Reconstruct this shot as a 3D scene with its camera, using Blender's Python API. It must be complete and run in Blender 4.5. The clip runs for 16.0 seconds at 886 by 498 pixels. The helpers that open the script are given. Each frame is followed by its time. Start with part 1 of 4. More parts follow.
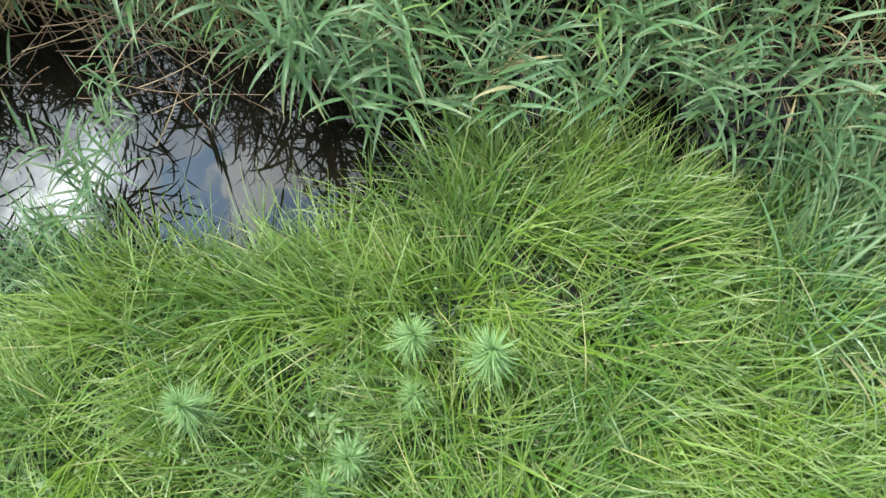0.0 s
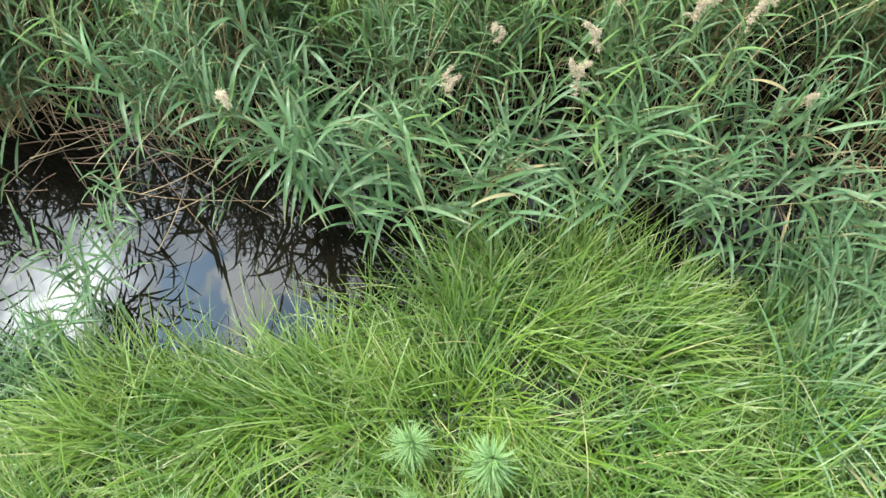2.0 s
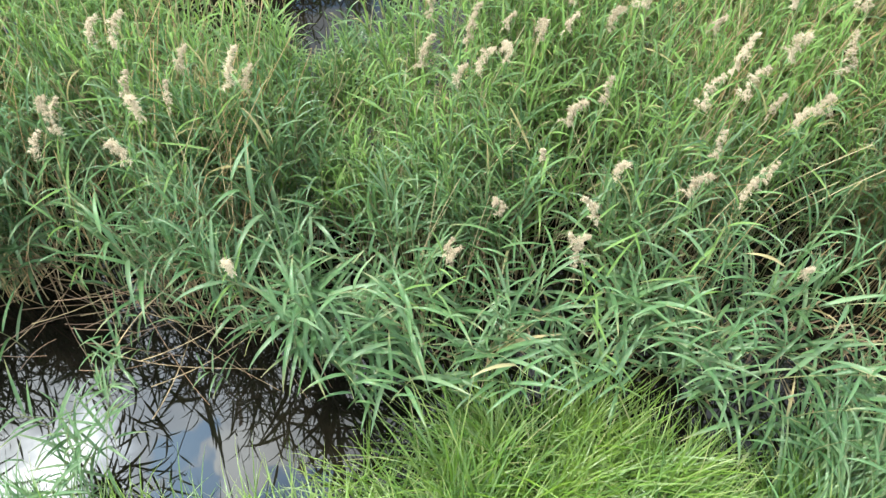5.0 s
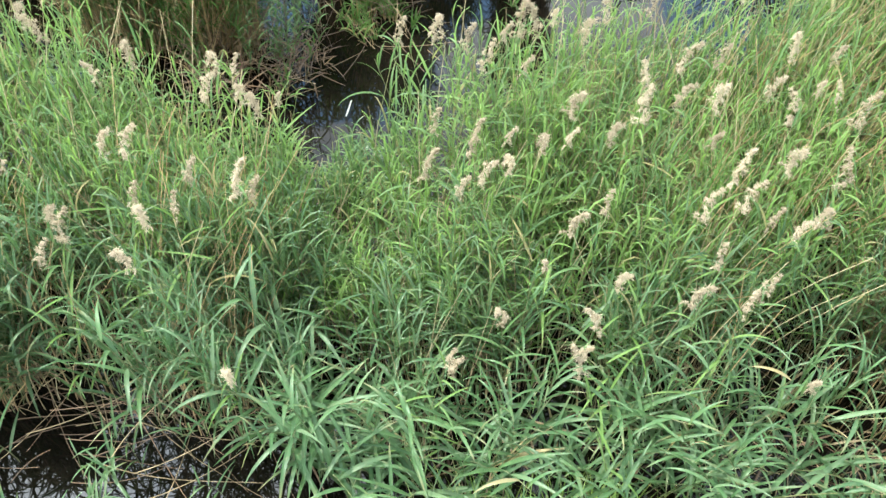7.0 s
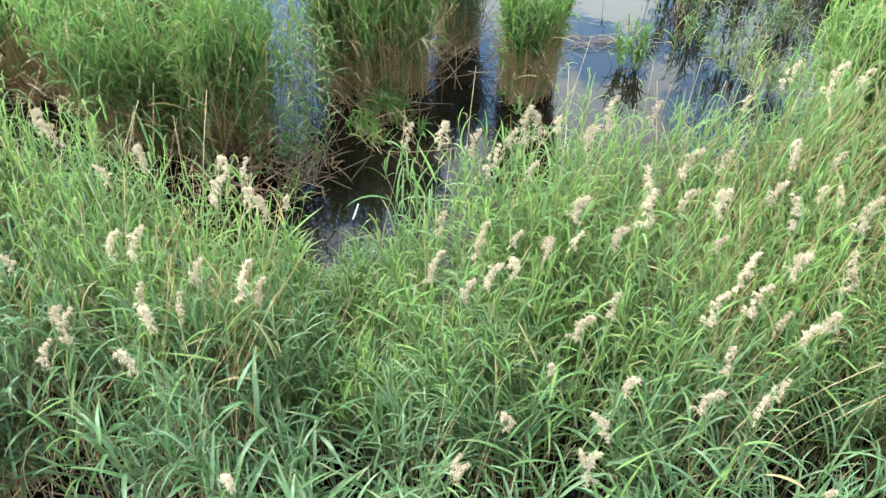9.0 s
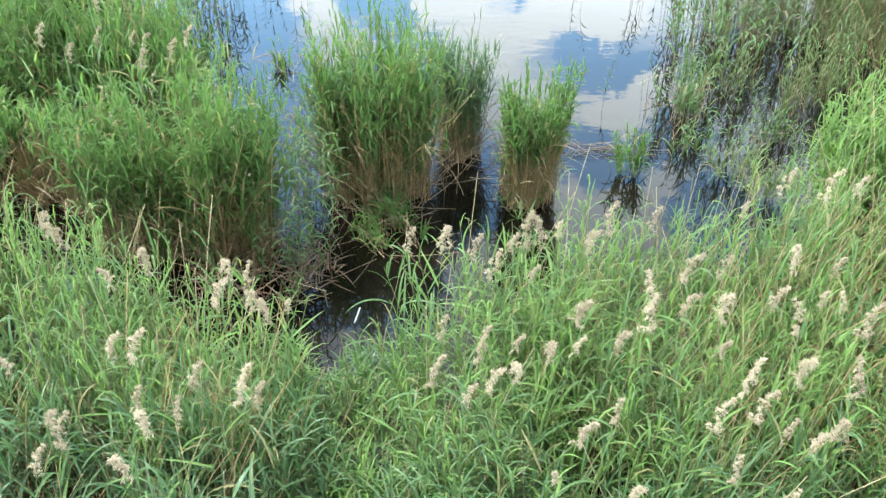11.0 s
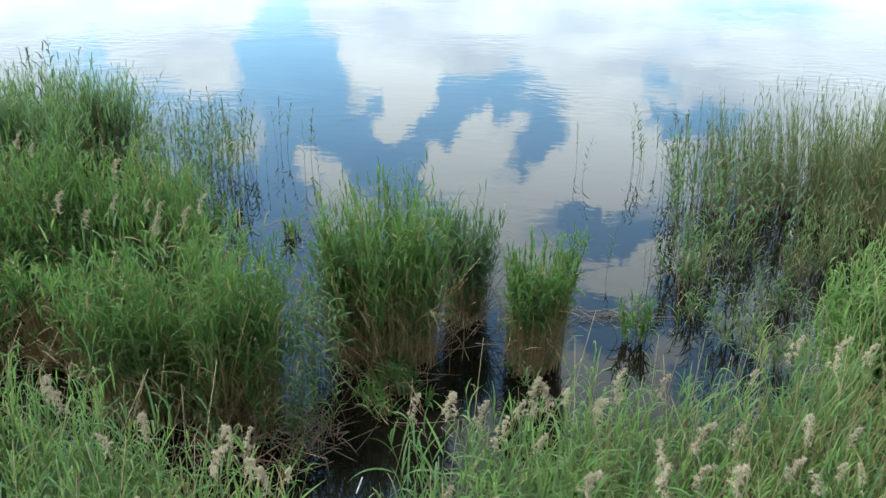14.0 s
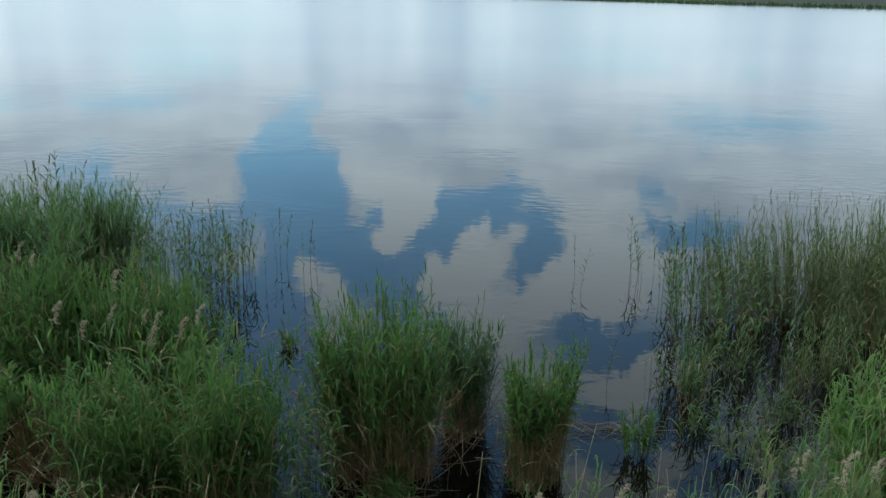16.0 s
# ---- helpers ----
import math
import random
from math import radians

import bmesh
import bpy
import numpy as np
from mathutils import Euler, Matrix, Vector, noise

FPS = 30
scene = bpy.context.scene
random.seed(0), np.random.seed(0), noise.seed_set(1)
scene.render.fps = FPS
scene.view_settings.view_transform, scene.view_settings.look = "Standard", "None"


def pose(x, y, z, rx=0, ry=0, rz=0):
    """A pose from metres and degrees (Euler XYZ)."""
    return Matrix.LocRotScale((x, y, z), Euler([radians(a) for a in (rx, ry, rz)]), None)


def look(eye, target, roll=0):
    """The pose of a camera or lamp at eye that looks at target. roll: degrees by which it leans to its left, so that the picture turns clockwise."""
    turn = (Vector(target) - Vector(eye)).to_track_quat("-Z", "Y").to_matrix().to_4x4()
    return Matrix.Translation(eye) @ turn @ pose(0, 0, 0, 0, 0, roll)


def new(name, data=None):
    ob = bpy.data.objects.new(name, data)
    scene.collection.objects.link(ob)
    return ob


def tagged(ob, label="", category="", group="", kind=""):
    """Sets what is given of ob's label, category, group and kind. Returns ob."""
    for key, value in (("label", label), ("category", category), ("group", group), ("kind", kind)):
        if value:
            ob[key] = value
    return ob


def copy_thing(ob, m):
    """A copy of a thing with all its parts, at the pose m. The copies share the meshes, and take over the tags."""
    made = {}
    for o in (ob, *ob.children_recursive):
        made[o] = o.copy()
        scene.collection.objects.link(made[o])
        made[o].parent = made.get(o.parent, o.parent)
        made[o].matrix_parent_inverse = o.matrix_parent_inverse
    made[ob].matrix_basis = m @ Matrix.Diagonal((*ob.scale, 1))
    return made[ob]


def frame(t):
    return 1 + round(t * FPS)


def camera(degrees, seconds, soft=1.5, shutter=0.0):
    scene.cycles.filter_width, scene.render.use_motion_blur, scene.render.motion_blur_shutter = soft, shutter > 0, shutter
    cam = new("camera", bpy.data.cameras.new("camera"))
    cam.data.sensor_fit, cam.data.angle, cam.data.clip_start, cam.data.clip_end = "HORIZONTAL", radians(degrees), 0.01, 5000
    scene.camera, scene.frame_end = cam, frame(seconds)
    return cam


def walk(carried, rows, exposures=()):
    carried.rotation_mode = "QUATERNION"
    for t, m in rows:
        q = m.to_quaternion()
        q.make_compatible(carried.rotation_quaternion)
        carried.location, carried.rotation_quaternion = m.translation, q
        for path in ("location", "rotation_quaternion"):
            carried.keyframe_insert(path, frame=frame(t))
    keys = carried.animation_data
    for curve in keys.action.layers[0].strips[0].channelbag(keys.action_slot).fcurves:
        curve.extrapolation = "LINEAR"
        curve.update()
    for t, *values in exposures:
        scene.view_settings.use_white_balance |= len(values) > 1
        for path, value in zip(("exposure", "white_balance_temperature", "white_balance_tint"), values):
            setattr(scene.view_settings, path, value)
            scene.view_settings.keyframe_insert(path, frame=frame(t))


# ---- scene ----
EXPOSURES = [(0, 0.70, 6200, 6), (2, 0.90, 6250, 6), (4, 1.08, 6300, 6), (6.5, 1.17, 6260, 5), (7.5, 1.19, 6220, 5), (9, 1.28, 6080, 5), (11.5, 1.05, 5950, 4), (12.5, 0.82, 5900, 3), (13.5, 0.30, 5850, 2), (14.5, -0.28, 5800, 1), (15.5, -0.90, 5650, 0), (16, -1.27, 5600, -1)]
cam = camera(53.95, 16.0, soft=1.5)
EYE = (0.0, 0.0, 4.5)


def turned(yaw, pitch, roll):
    """The camera's pose at EYE, from degrees to the left of +y, above the horizon, and of lean."""
    y, p = radians(yaw), radians(pitch)
    ahead = Vector((-math.sin(y) * math.cos(p), math.cos(y) * math.cos(p), math.sin(p)))
    return look(EYE, Vector(EYE) + ahead, roll)


walk(cam, [
    (0, turned(0.00, -74.03, 0.00)),
    (0.5, turned(0.15, -72.29, -0.11)),
    (1, turned(0.05, -70.52, 0.04)),
    (1.5, turned(-0.09, -68.78, 0.32)),
    (2, turned(-0.09, -67.09, 0.27)),
    (2.5, turned(-0.02, -65.04, 0.27)),
    (3, turned(0.01, -63.33, 0.32)),
    (3.5, turned(-0.04, -61.48, 0.36)),
    (4, turned(0.04, -59.67, 0.40)),
    (6.5, turned(0.37, -50.44, 0.72)),
    (7, turned(0.59, -48.71, 0.60)),
    (7.5, turned(0.94, -46.99, 0.40)),
    (8, turned(1.09, -45.39, 0.38)),
    (8.5, turned(1.14, -43.73, 0.41)),
    (9, turned(1.18, -41.98, 0.43)),
    (11.5, turned(1.52, -33.45, 0.43)),
    (12, turned(1.67, -31.72, 0.31)),
    (12.5, turned(1.71, -29.91, 0.38)),
    (13, turned(1.76, -27.96, 0.45)),
    (13.5, turned(1.86, -26.24, 0.46)),
    (14, turned(1.95, -24.29, 0.56)),
    (14.5, turned(1.89, -22.58, 0.63)),
    (15, turned(1.81, -20.72, 0.69)),
    (15.5, turned(1.85, -18.79, 0.66)),
    (16, turned(1.92, -17.00, 0.65)),
], exposures=EXPOSURES)

# ---- light: a bright sky of broken cloud, a soft high sun behind thin cloud ----
SUN_AZ, SUN_EL = radians(-60), radians(55)
world = bpy.data.worlds.new("sky")
scene.world = world
world.use_nodes = True
wt = world.node_tree
wt.nodes.clear()


def wn(kind, **at):
    n = wt.nodes.new(kind)
    for k, v in at.items():
        setattr(n, k, v)
    return n


def wmath(op, a, b=0.0, clamp=False):
    n = wn("ShaderNodeMath", operation=op, use_clamp=clamp)
    for i, v in enumerate((a, b)):
        if isinstance(v, (int, float)):
            n.inputs[i].default_value = v
        else:
            wt.links.new(v, n.inputs[i])
    return n.outputs[0]


sky = wn("ShaderNodeTexSky", sky_type="NISHITA", sun_disc=False, sun_elevation=SUN_EL, sun_rotation=SUN_AZ, ozone_density=3.0, dust_density=0.4)
coord = wn("ShaderNodeTexCoord")
xyz = wn("ShaderNodeSeparateXYZ")
wt.links.new(coord.outputs["Generated"], xyz.inputs[0])
rise = wmath("MAXIMUM", xyz.outputs[2], 0.0)
deep = wmath("ADD", rise, 0.10)
flat = wn("ShaderNodeCombineXYZ")
wt.links.new(wmath("DIVIDE", xyz.outputs[0], deep), flat.inputs[0])
wt.links.new(wmath("DIVIDE", xyz.outputs[1], deep), flat.inputs[1])


def wnoise(scale, detail, rough, shift):
    m = wn("ShaderNodeMapping")
    m.inputs["Location"].default_value = shift
    wt.links.new(flat.outputs[0], m.inputs[0])
    n = wn("ShaderNodeTexNoise")
    n.inputs["Scale"].default_value, n.inputs["Detail"].default_value, n.inputs["Roughness"].default_value = scale, detail, rough
    wt.links.new(m.outputs[0], n.inputs["Vector"])
    return n.outputs["Fac"]


ragged = wn("ShaderNodeTexNoise")
ragged.inputs["Scale"].default_value, ragged.inputs["Detail"].default_value, ragged.inputs["Roughness"].default_value = 13.0, 8.0, 0.62
wt.links.new(coord.outputs["Generated"], ragged.inputs["Vector"])
shift_ = wn("ShaderNodeVectorMath", operation="MULTIPLY_ADD")
shift_.inputs[1].default_value, shift_.inputs[2].default_value = (0.14, 0.14, 0.14), (-0.07, -0.07, -0.07)
wt.links.new(ragged.outputs["Color"], shift_.inputs[0])
puffed = wn("ShaderNodeVectorMath", operation="ADD")
wt.links.new(coord.outputs["Generated"], puffed.inputs[0])
wt.links.new(shift_.outputs[0], puffed.inputs[1])


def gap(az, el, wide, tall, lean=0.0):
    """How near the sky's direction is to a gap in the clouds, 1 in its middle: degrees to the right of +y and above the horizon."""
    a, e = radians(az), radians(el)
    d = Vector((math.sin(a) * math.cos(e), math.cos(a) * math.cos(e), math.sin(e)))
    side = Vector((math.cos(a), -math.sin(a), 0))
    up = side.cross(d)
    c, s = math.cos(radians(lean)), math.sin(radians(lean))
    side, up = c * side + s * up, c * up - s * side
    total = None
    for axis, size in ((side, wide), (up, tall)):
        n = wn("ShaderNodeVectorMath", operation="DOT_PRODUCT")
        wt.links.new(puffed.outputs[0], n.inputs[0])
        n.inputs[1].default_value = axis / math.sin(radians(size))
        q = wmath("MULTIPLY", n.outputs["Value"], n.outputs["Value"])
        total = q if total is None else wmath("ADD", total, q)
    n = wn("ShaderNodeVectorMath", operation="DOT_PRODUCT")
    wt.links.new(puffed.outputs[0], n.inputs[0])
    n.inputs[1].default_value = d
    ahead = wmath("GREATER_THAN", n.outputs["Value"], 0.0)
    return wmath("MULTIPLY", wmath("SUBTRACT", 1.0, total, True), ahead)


cover = wmath("ADD", wmath("MULTIPLY", wnoise(1.1, 8, 0.58, (3.1, 0.4, 0)), 2.4), -0.66)
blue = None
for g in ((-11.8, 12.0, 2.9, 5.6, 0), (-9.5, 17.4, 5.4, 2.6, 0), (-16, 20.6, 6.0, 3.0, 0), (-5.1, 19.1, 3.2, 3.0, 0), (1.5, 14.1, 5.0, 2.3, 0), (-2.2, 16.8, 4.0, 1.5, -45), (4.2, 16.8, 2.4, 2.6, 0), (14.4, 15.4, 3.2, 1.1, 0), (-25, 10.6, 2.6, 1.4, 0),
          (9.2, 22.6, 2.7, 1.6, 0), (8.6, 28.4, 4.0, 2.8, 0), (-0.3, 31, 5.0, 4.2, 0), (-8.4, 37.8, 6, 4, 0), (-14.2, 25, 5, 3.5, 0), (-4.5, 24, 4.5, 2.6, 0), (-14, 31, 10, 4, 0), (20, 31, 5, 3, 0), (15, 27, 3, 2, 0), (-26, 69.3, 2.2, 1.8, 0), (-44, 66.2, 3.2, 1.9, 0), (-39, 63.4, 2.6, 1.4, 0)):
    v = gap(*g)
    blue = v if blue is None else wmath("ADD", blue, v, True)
lump = None
for g in ((-5.2, 11.8, 4.1, 3.6, 0), (-4.6, 15.0, 2.0, 2.1, 0), (-5.1, 7.6, 5.2, 3.4, 0), (-18.5, 11.7, 5.0, 2.7, 0), (-10.5, 19.3, 2.6, 1.0, 0), (0.9, 16.0, 0.8, 1.8, 0), (-0.9, 18.7, 2.6, 1.5, -35), (1.7, 20.9, 4.8, 1.7, 0),
          (8.8, 14.6, 2.7, 7.0, 0), (7.6, 19.4, 4.2, 2.3, 0), (12.1, 25, 4.0, 2.0, 0), (10.6, 30, 1.2, 0.5, 0), (19, 12, 6.2, 2.3, 0), (-32, 66.2, 2.4, 1.7, 0), (-51, 60, 2.3, 1.6, 0)):
    v = gap(*g)
    lump = v if lump is None else wmath("ADD", lump, v, True)
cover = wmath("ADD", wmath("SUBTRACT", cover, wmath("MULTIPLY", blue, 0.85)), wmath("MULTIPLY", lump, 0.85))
ramp = wn("ShaderNodeMapRange", interpolation_type="SMOOTHSTEP")
ramp.inputs["From Min"].default_value, ramp.inputs["From Max"].default_value = 0.16, 0.56
wt.links.new(cover, ramp.inputs["Value"])
haze = wmath("SUBTRACT", 1.0, wmath("MULTIPLY", rise, 4.4), True)
dense = wmath("MAXIMUM", wmath("ADD", wmath("MULTIPLY", ramp.outputs[0], 0.88), 0.12), wmath("MULTIPLY", haze, 0.93))
drawn = wn("ShaderNodeMapping")
drawn.inputs["Scale"].default_value = (1.0, 1.0, 0.10)
wt.links.new(coord.outputs["Generated"], drawn.inputs[0])
curtain = wn("ShaderNodeTexNoise")
curtain.inputs["Scale"].default_value, curtain.inputs["Detail"].default_value = 9.0, 3.0
wt.links.new(drawn.outputs[0], curtain.inputs["Vector"])
low_sky = wmath("SUBTRACT", 1.0, wmath("MULTIPLY", rise, 4.6), True)
glow = wmath("ADD", wmath("MULTIPLY", wnoise(2.0, 6, 0.6, (0.0, 5.0, 0)), 2.6), -0.65, True)
glow = wmath("ADD", wmath("MULTIPLY", glow, wmath("SUBTRACT", 1.0, low_sky)), wmath("MULTIPLY", wmath("ADD", wmath("MULTIPLY", curtain.outputs["Fac"], 3.0), -0.95, True), low_sky), True)
for g in ((3, 20.5, 10, 4, 0), (7, 19.8, 7, 3, 0), (10.5, 23, 6, 3.5, 0), (9, 20, 7, 6, 0), (-5.5, 14.4, 4, 3, 0), (-0.8, 18, 4, 3, 0), (-10.5, 19.6, 4, 1.5, 0), (10, 25, 8, 5, 0), (-32, 66.2, 3, 2.2, 0), (-51, 60, 3.5, 2.5, 0)):
    glow = wmath("ADD", glow, wmath("MULTIPLY", gap(*g), 0.8), True)
tone = wn("ShaderNodeMix", data_type="RGBA")
tone.inputs["A"].default_value, tone.inputs["B"].default_value = (0.47, 0.54, 0.65, 1), (0.98, 1.0, 1.0, 1)
wt.links.new(glow, tone.inputs["Factor"])
CLOUD, SKY = 2.15, 0.21
veil = wmath("MULTIPLY", wmath("POWER", gap(-51, 60, 5, 3.5), 1.5), wmath("MULTIPLY", ramp.outputs[0], 4.5))
halo = wmath("ADD", veil, wmath("MULTIPLY", wmath("POWER", gap(-46, 62, 32, 22), 2.0), 1.0))
lit = wn("ShaderNodeVectorMath", operation="SCALE")
low_bright = wmath("ADD", 0.60, wmath("MULTIPLY", wmath("SUBTRACT", 1.0, wmath("MULTIPLY", rise, 1.25), True), 1.08))
low_bright = wmath("MULTIPLY", low_bright, wmath("ADD", 0.84, wmath("MULTIPLY", rise, 0.8), True))
wt.links.new(wmath("MULTIPLY", wmath("MULTIPLY", wmath("ADD", halo, 1.0), low_bright), CLOUD), lit.inputs["Scale"])
wt.links.new(tone.outputs["Result"], lit.inputs[0])
dim = wn("ShaderNodeVectorMath", operation="SCALE")
dim.inputs["Scale"].default_value = SKY
clear = wn("ShaderNodeVectorMath", operation="MULTIPLY")
clear.inputs[1].default_value = (1.62, 2.0, 1.92)
wt.links.new(sky.outputs[0], clear.inputs[0])
wt.links.new(clear.outputs[0], dim.inputs[0])
both = wn("ShaderNodeMix", data_type="RGBA")
wt.links.new(dense, both.inputs["Factor"])
wt.links.new(dim.outputs[0], both.inputs["A"])
wt.links.new(lit.outputs[0], both.inputs["B"])
back = wn("ShaderNodeBackground")
back.inputs["Strength"].default_value = 1.0
aureole = wn("ShaderNodeVectorMath", operation="SCALE")
wt.links.new(both.outputs["Result"], aureole.inputs[0])
wt.links.new(wmath("ADD", 1.0, wmath("MULTIPLY", wmath("POWER", gap(-48, 61, 25, 20), 1.5), 2.0)), aureole.inputs["Scale"])
wt.links.new(aureole.outputs[0], back.inputs["Color"])
wt.links.new(back.outputs[0], wn("ShaderNodeOutputWorld").inputs[0])

sun = new("sun", bpy.data.lights.new("sun", "SUN"))
sun.data.energy, sun.data.angle, sun.data.color = 4.6, radians(4), (1.0, 0.96, 0.88)
sun.matrix_world = look((0, 0, 30), Vector((0, 0, 30)) - Vector((math.sin(SUN_AZ) * math.cos(SUN_EL), math.cos(SUN_AZ) * math.cos(SUN_EL), math.sin(SUN_EL))))

# ---- materials ----


class Nodes:
    """A new node material and short ways to fill it."""

    def __init__(self, name):
        self.mat = bpy.data.materials.new(name)
        self.mat.use_nodes = True
        self.tree = self.mat.node_tree
        self.tree.nodes.clear()
        self.out = self.tree.nodes.new("ShaderNodeOutputMaterial")

    def put(self, socket, v):
        if isinstance(v, bpy.types.NodeSocket):
            self.tree.links.new(v, socket)
        elif v is not None:
            socket.default_value = v

    def node(self, kind, ins=None, **at):
        n = self.tree.nodes.new(kind)
        for k, v in at.items():
            setattr(n, k, v)
        for k, v in (ins or {}).items():
            self.put(n.inputs[k], v)
        return n

    def math(self, op, a, b=0.0, clamp=False):
        return self.node("ShaderNodeMath", {0: a, 1: b}, operation=op, use_clamp=clamp).outputs[0]

    def mix(self, f, a, b):
        n = self.node("ShaderNodeMix", data_type="RGBA")
        self.put(n.inputs["Factor"], f)
        for k, v in (("A", a), ("B", b)):
            self.put(n.inputs[k], (*v, 1) if isinstance(v, tuple) and len(v) == 3 else v)
        return n.outputs["Result"]

    def noise(self, scale, detail=4, vector=None, rough=0.55):
        n = self.node("ShaderNodeTexNoise", {"Scale": scale, "Detail": detail, "Roughness": rough})
        if vector is not None:
            self.put(n.inputs["Vector"], vector)
        return n.outputs["Fac"]

    def range(self, v, a, b, c=0.0, d=1.0):
        return self.node("ShaderNodeMapRange", {"Value": v, "From Min": a, "From Max": b, "To Min": c, "To Max": d}).outputs[0]

    def surface(self, shader):
        self.put(self.out.inputs["Surface"], shader)
        return self.mat


def leaf_material(name, dark, fresh, dry, dry_share, glass=0.27, rough=0.33, pale=0.75, shine=0.5):
    """A blade of grass or reed: each blade its own green, a paler midrib, dry tips on some, light coming through."""
    n = Nodes(name)
    geo, info, uv = n.node("ShaderNodeNewGeometry"), n.node("ShaderNodeObjectInfo"), n.node("ShaderNodeUVMap", uv_map="blade")
    pos = n.node("ShaderNodeNewGeometry").outputs["Position"]
    r = n.math("FRACT", n.math("ADD", geo.outputs["Random Per Island"], info.outputs["Random"]))
    sep = n.node("ShaderNodeSeparateXYZ", {0: uv.outputs[0]})
    across, along = sep.outputs[0], sep.outputs[1]
    big = n.range(n.noise(1.6, 3, pos), 0.38, 0.62)
    green = n.mix(n.math("ADD", n.math("MULTIPLY", r, 0.55), n.math("MULTIPLY", big, 0.45)), dark, fresh)
    r2 = n.math("FRACT", n.math("MULTIPLY", r, 7.31))
    tip = n.math("MULTIPLY", n.range(along, 0.62, 1.0), n.range(r2, 0.55, 0.9))
    whole = n.math("GREATER_THAN", r2, 1.0 - dry_share)
    spots = n.math("MULTIPLY", n.range(n.noise(55, 5, pos), 0.55, 0.72), 0.35)
    colour = n.mix(n.math("MAXIMUM", n.math("MAXIMUM", n.math("MULTIPLY", tip, 0.8), whole), spots), green, dry)
    r3 = n.math("FRACT", n.math("MULTIPLY", r, 13.7))
    colour = n.mix(n.math("MULTIPLY", n.range(r3, 0.6, 1.0), pale), colour, tuple(0.5 * c + 0.5 * d for c, d in zip(fresh, (0.24, 0.27, 0.19))))
    rib = n.range(n.math("ABSOLUTE", n.math("SUBTRACT", across, 0.5)), 0.0, 0.09, 0.35, 0.0)
    colour = n.mix(rib, colour, tuple(min(1.0, c * 1.5 + 0.02) for c in fresh))
    veins = n.node("ShaderNodeTexWave", {"Scale": 9.0, "Distortion": 0.4}, wave_type="BANDS", bands_direction="X")
    n.put(veins.inputs["Vector"], uv.outputs[0])
    bump = n.node("ShaderNodeBump", {"Strength": 0.15, "Distance": 0.002, "Height": veins.outputs["Fac"]})
    bsdf = n.node("ShaderNodeBsdfPrincipled", {"Base Color": colour, "Roughness": rough, "IOR": 1.4, "Specular IOR Level": shine, "Normal": bump.outputs[0]})
    through_ = n.node("ShaderNodeBsdfTranslucent", {"Color": n.mix(0.5, colour, tuple(c * m for c, m in zip(fresh, (1.5, 1.5, 0.8))))})
    return n.surface(n.node("ShaderNodeMixShader", {0: glass, 1: bsdf.outputs[0], 2: through_.outputs[0]}).outputs[0])


def stalk_material(name, a, b, rough=0.5):
    n = Nodes(name)
    geo, info, uv = n.node("ShaderNodeNewGeometry"), n.node("ShaderNodeObjectInfo"), n.node("ShaderNodeUVMap", uv_map="blade")
    r = n.math("FRACT", n.math("ADD", geo.outputs["Random Per Island"], info.outputs["Random"]))
    pos = geo.outputs["Position"]
    along = n.node("ShaderNodeSeparateXYZ", {0: uv.outputs[0]}).outputs[1]
    node_rings = n.range(n.math("FRACT", n.math("MULTIPLY", along, 9.0)), 0.0, 0.06, 0.6, 0.0)
    c = n.mix(n.math("ADD", n.math("MULTIPLY", r, 0.7), n.math("MULTIPLY", n.noise(30, 4, pos), 0.3)), a, b)
    c = n.mix(node_rings, c, tuple(v * 0.45 for v in a))
    return n.surface(n.node("ShaderNodeBsdfPrincipled", {"Base Color": c, "Roughness": rough}).outputs[0])


def fluff_material(name, a, b):
    n = Nodes(name)
    geo, info = n.node("ShaderNodeNewGeometry"), n.node("ShaderNodeObjectInfo")
    r = n.math("FRACT", n.math("ADD", n.math("MULTIPLY", geo.outputs["Random Per Island"], 0.5), info.outputs["Random"]))
    c = n.mix(r, a, b)
    bsdf = n.node("ShaderNodeBsdfPrincipled", {"Base Color": c, "Roughness": 0.9})
    tr = n.node("ShaderNodeBsdfTranslucent", {"Color": c})
    return n.surface(n.node("ShaderNodeMixShader", {0: 0.4, 1: bsdf.outputs[0], 2: tr.outputs[0]}).outputs[0])


# REED is darkened in colour for the shaded front of the bed
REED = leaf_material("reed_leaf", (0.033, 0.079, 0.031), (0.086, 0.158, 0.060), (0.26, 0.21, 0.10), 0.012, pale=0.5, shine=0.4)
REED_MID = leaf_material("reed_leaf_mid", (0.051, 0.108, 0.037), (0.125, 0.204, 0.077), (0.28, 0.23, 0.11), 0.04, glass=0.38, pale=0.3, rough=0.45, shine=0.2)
# sunlight on the bed's far side is put into this lighter leaf colour
REED_YELLOW = leaf_material("reed_leaf_sunlit_tint", (0.092, 0.170, 0.044), (0.178, 0.284, 0.082), (0.30, 0.25, 0.12), 0.05, glass=0.44, pale=0.3, rough=0.45, shine=0.2)
REED_FAR = leaf_material("reed_leaf_water", (0.036, 0.090, 0.026), (0.122, 0.218, 0.056), (0.26, 0.20, 0.09), 0.06, glass=0.36, rough=0.5, pale=0.15, shine=0.12)
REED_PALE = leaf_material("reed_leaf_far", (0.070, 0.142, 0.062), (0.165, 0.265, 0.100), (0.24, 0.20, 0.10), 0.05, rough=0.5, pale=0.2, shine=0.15)
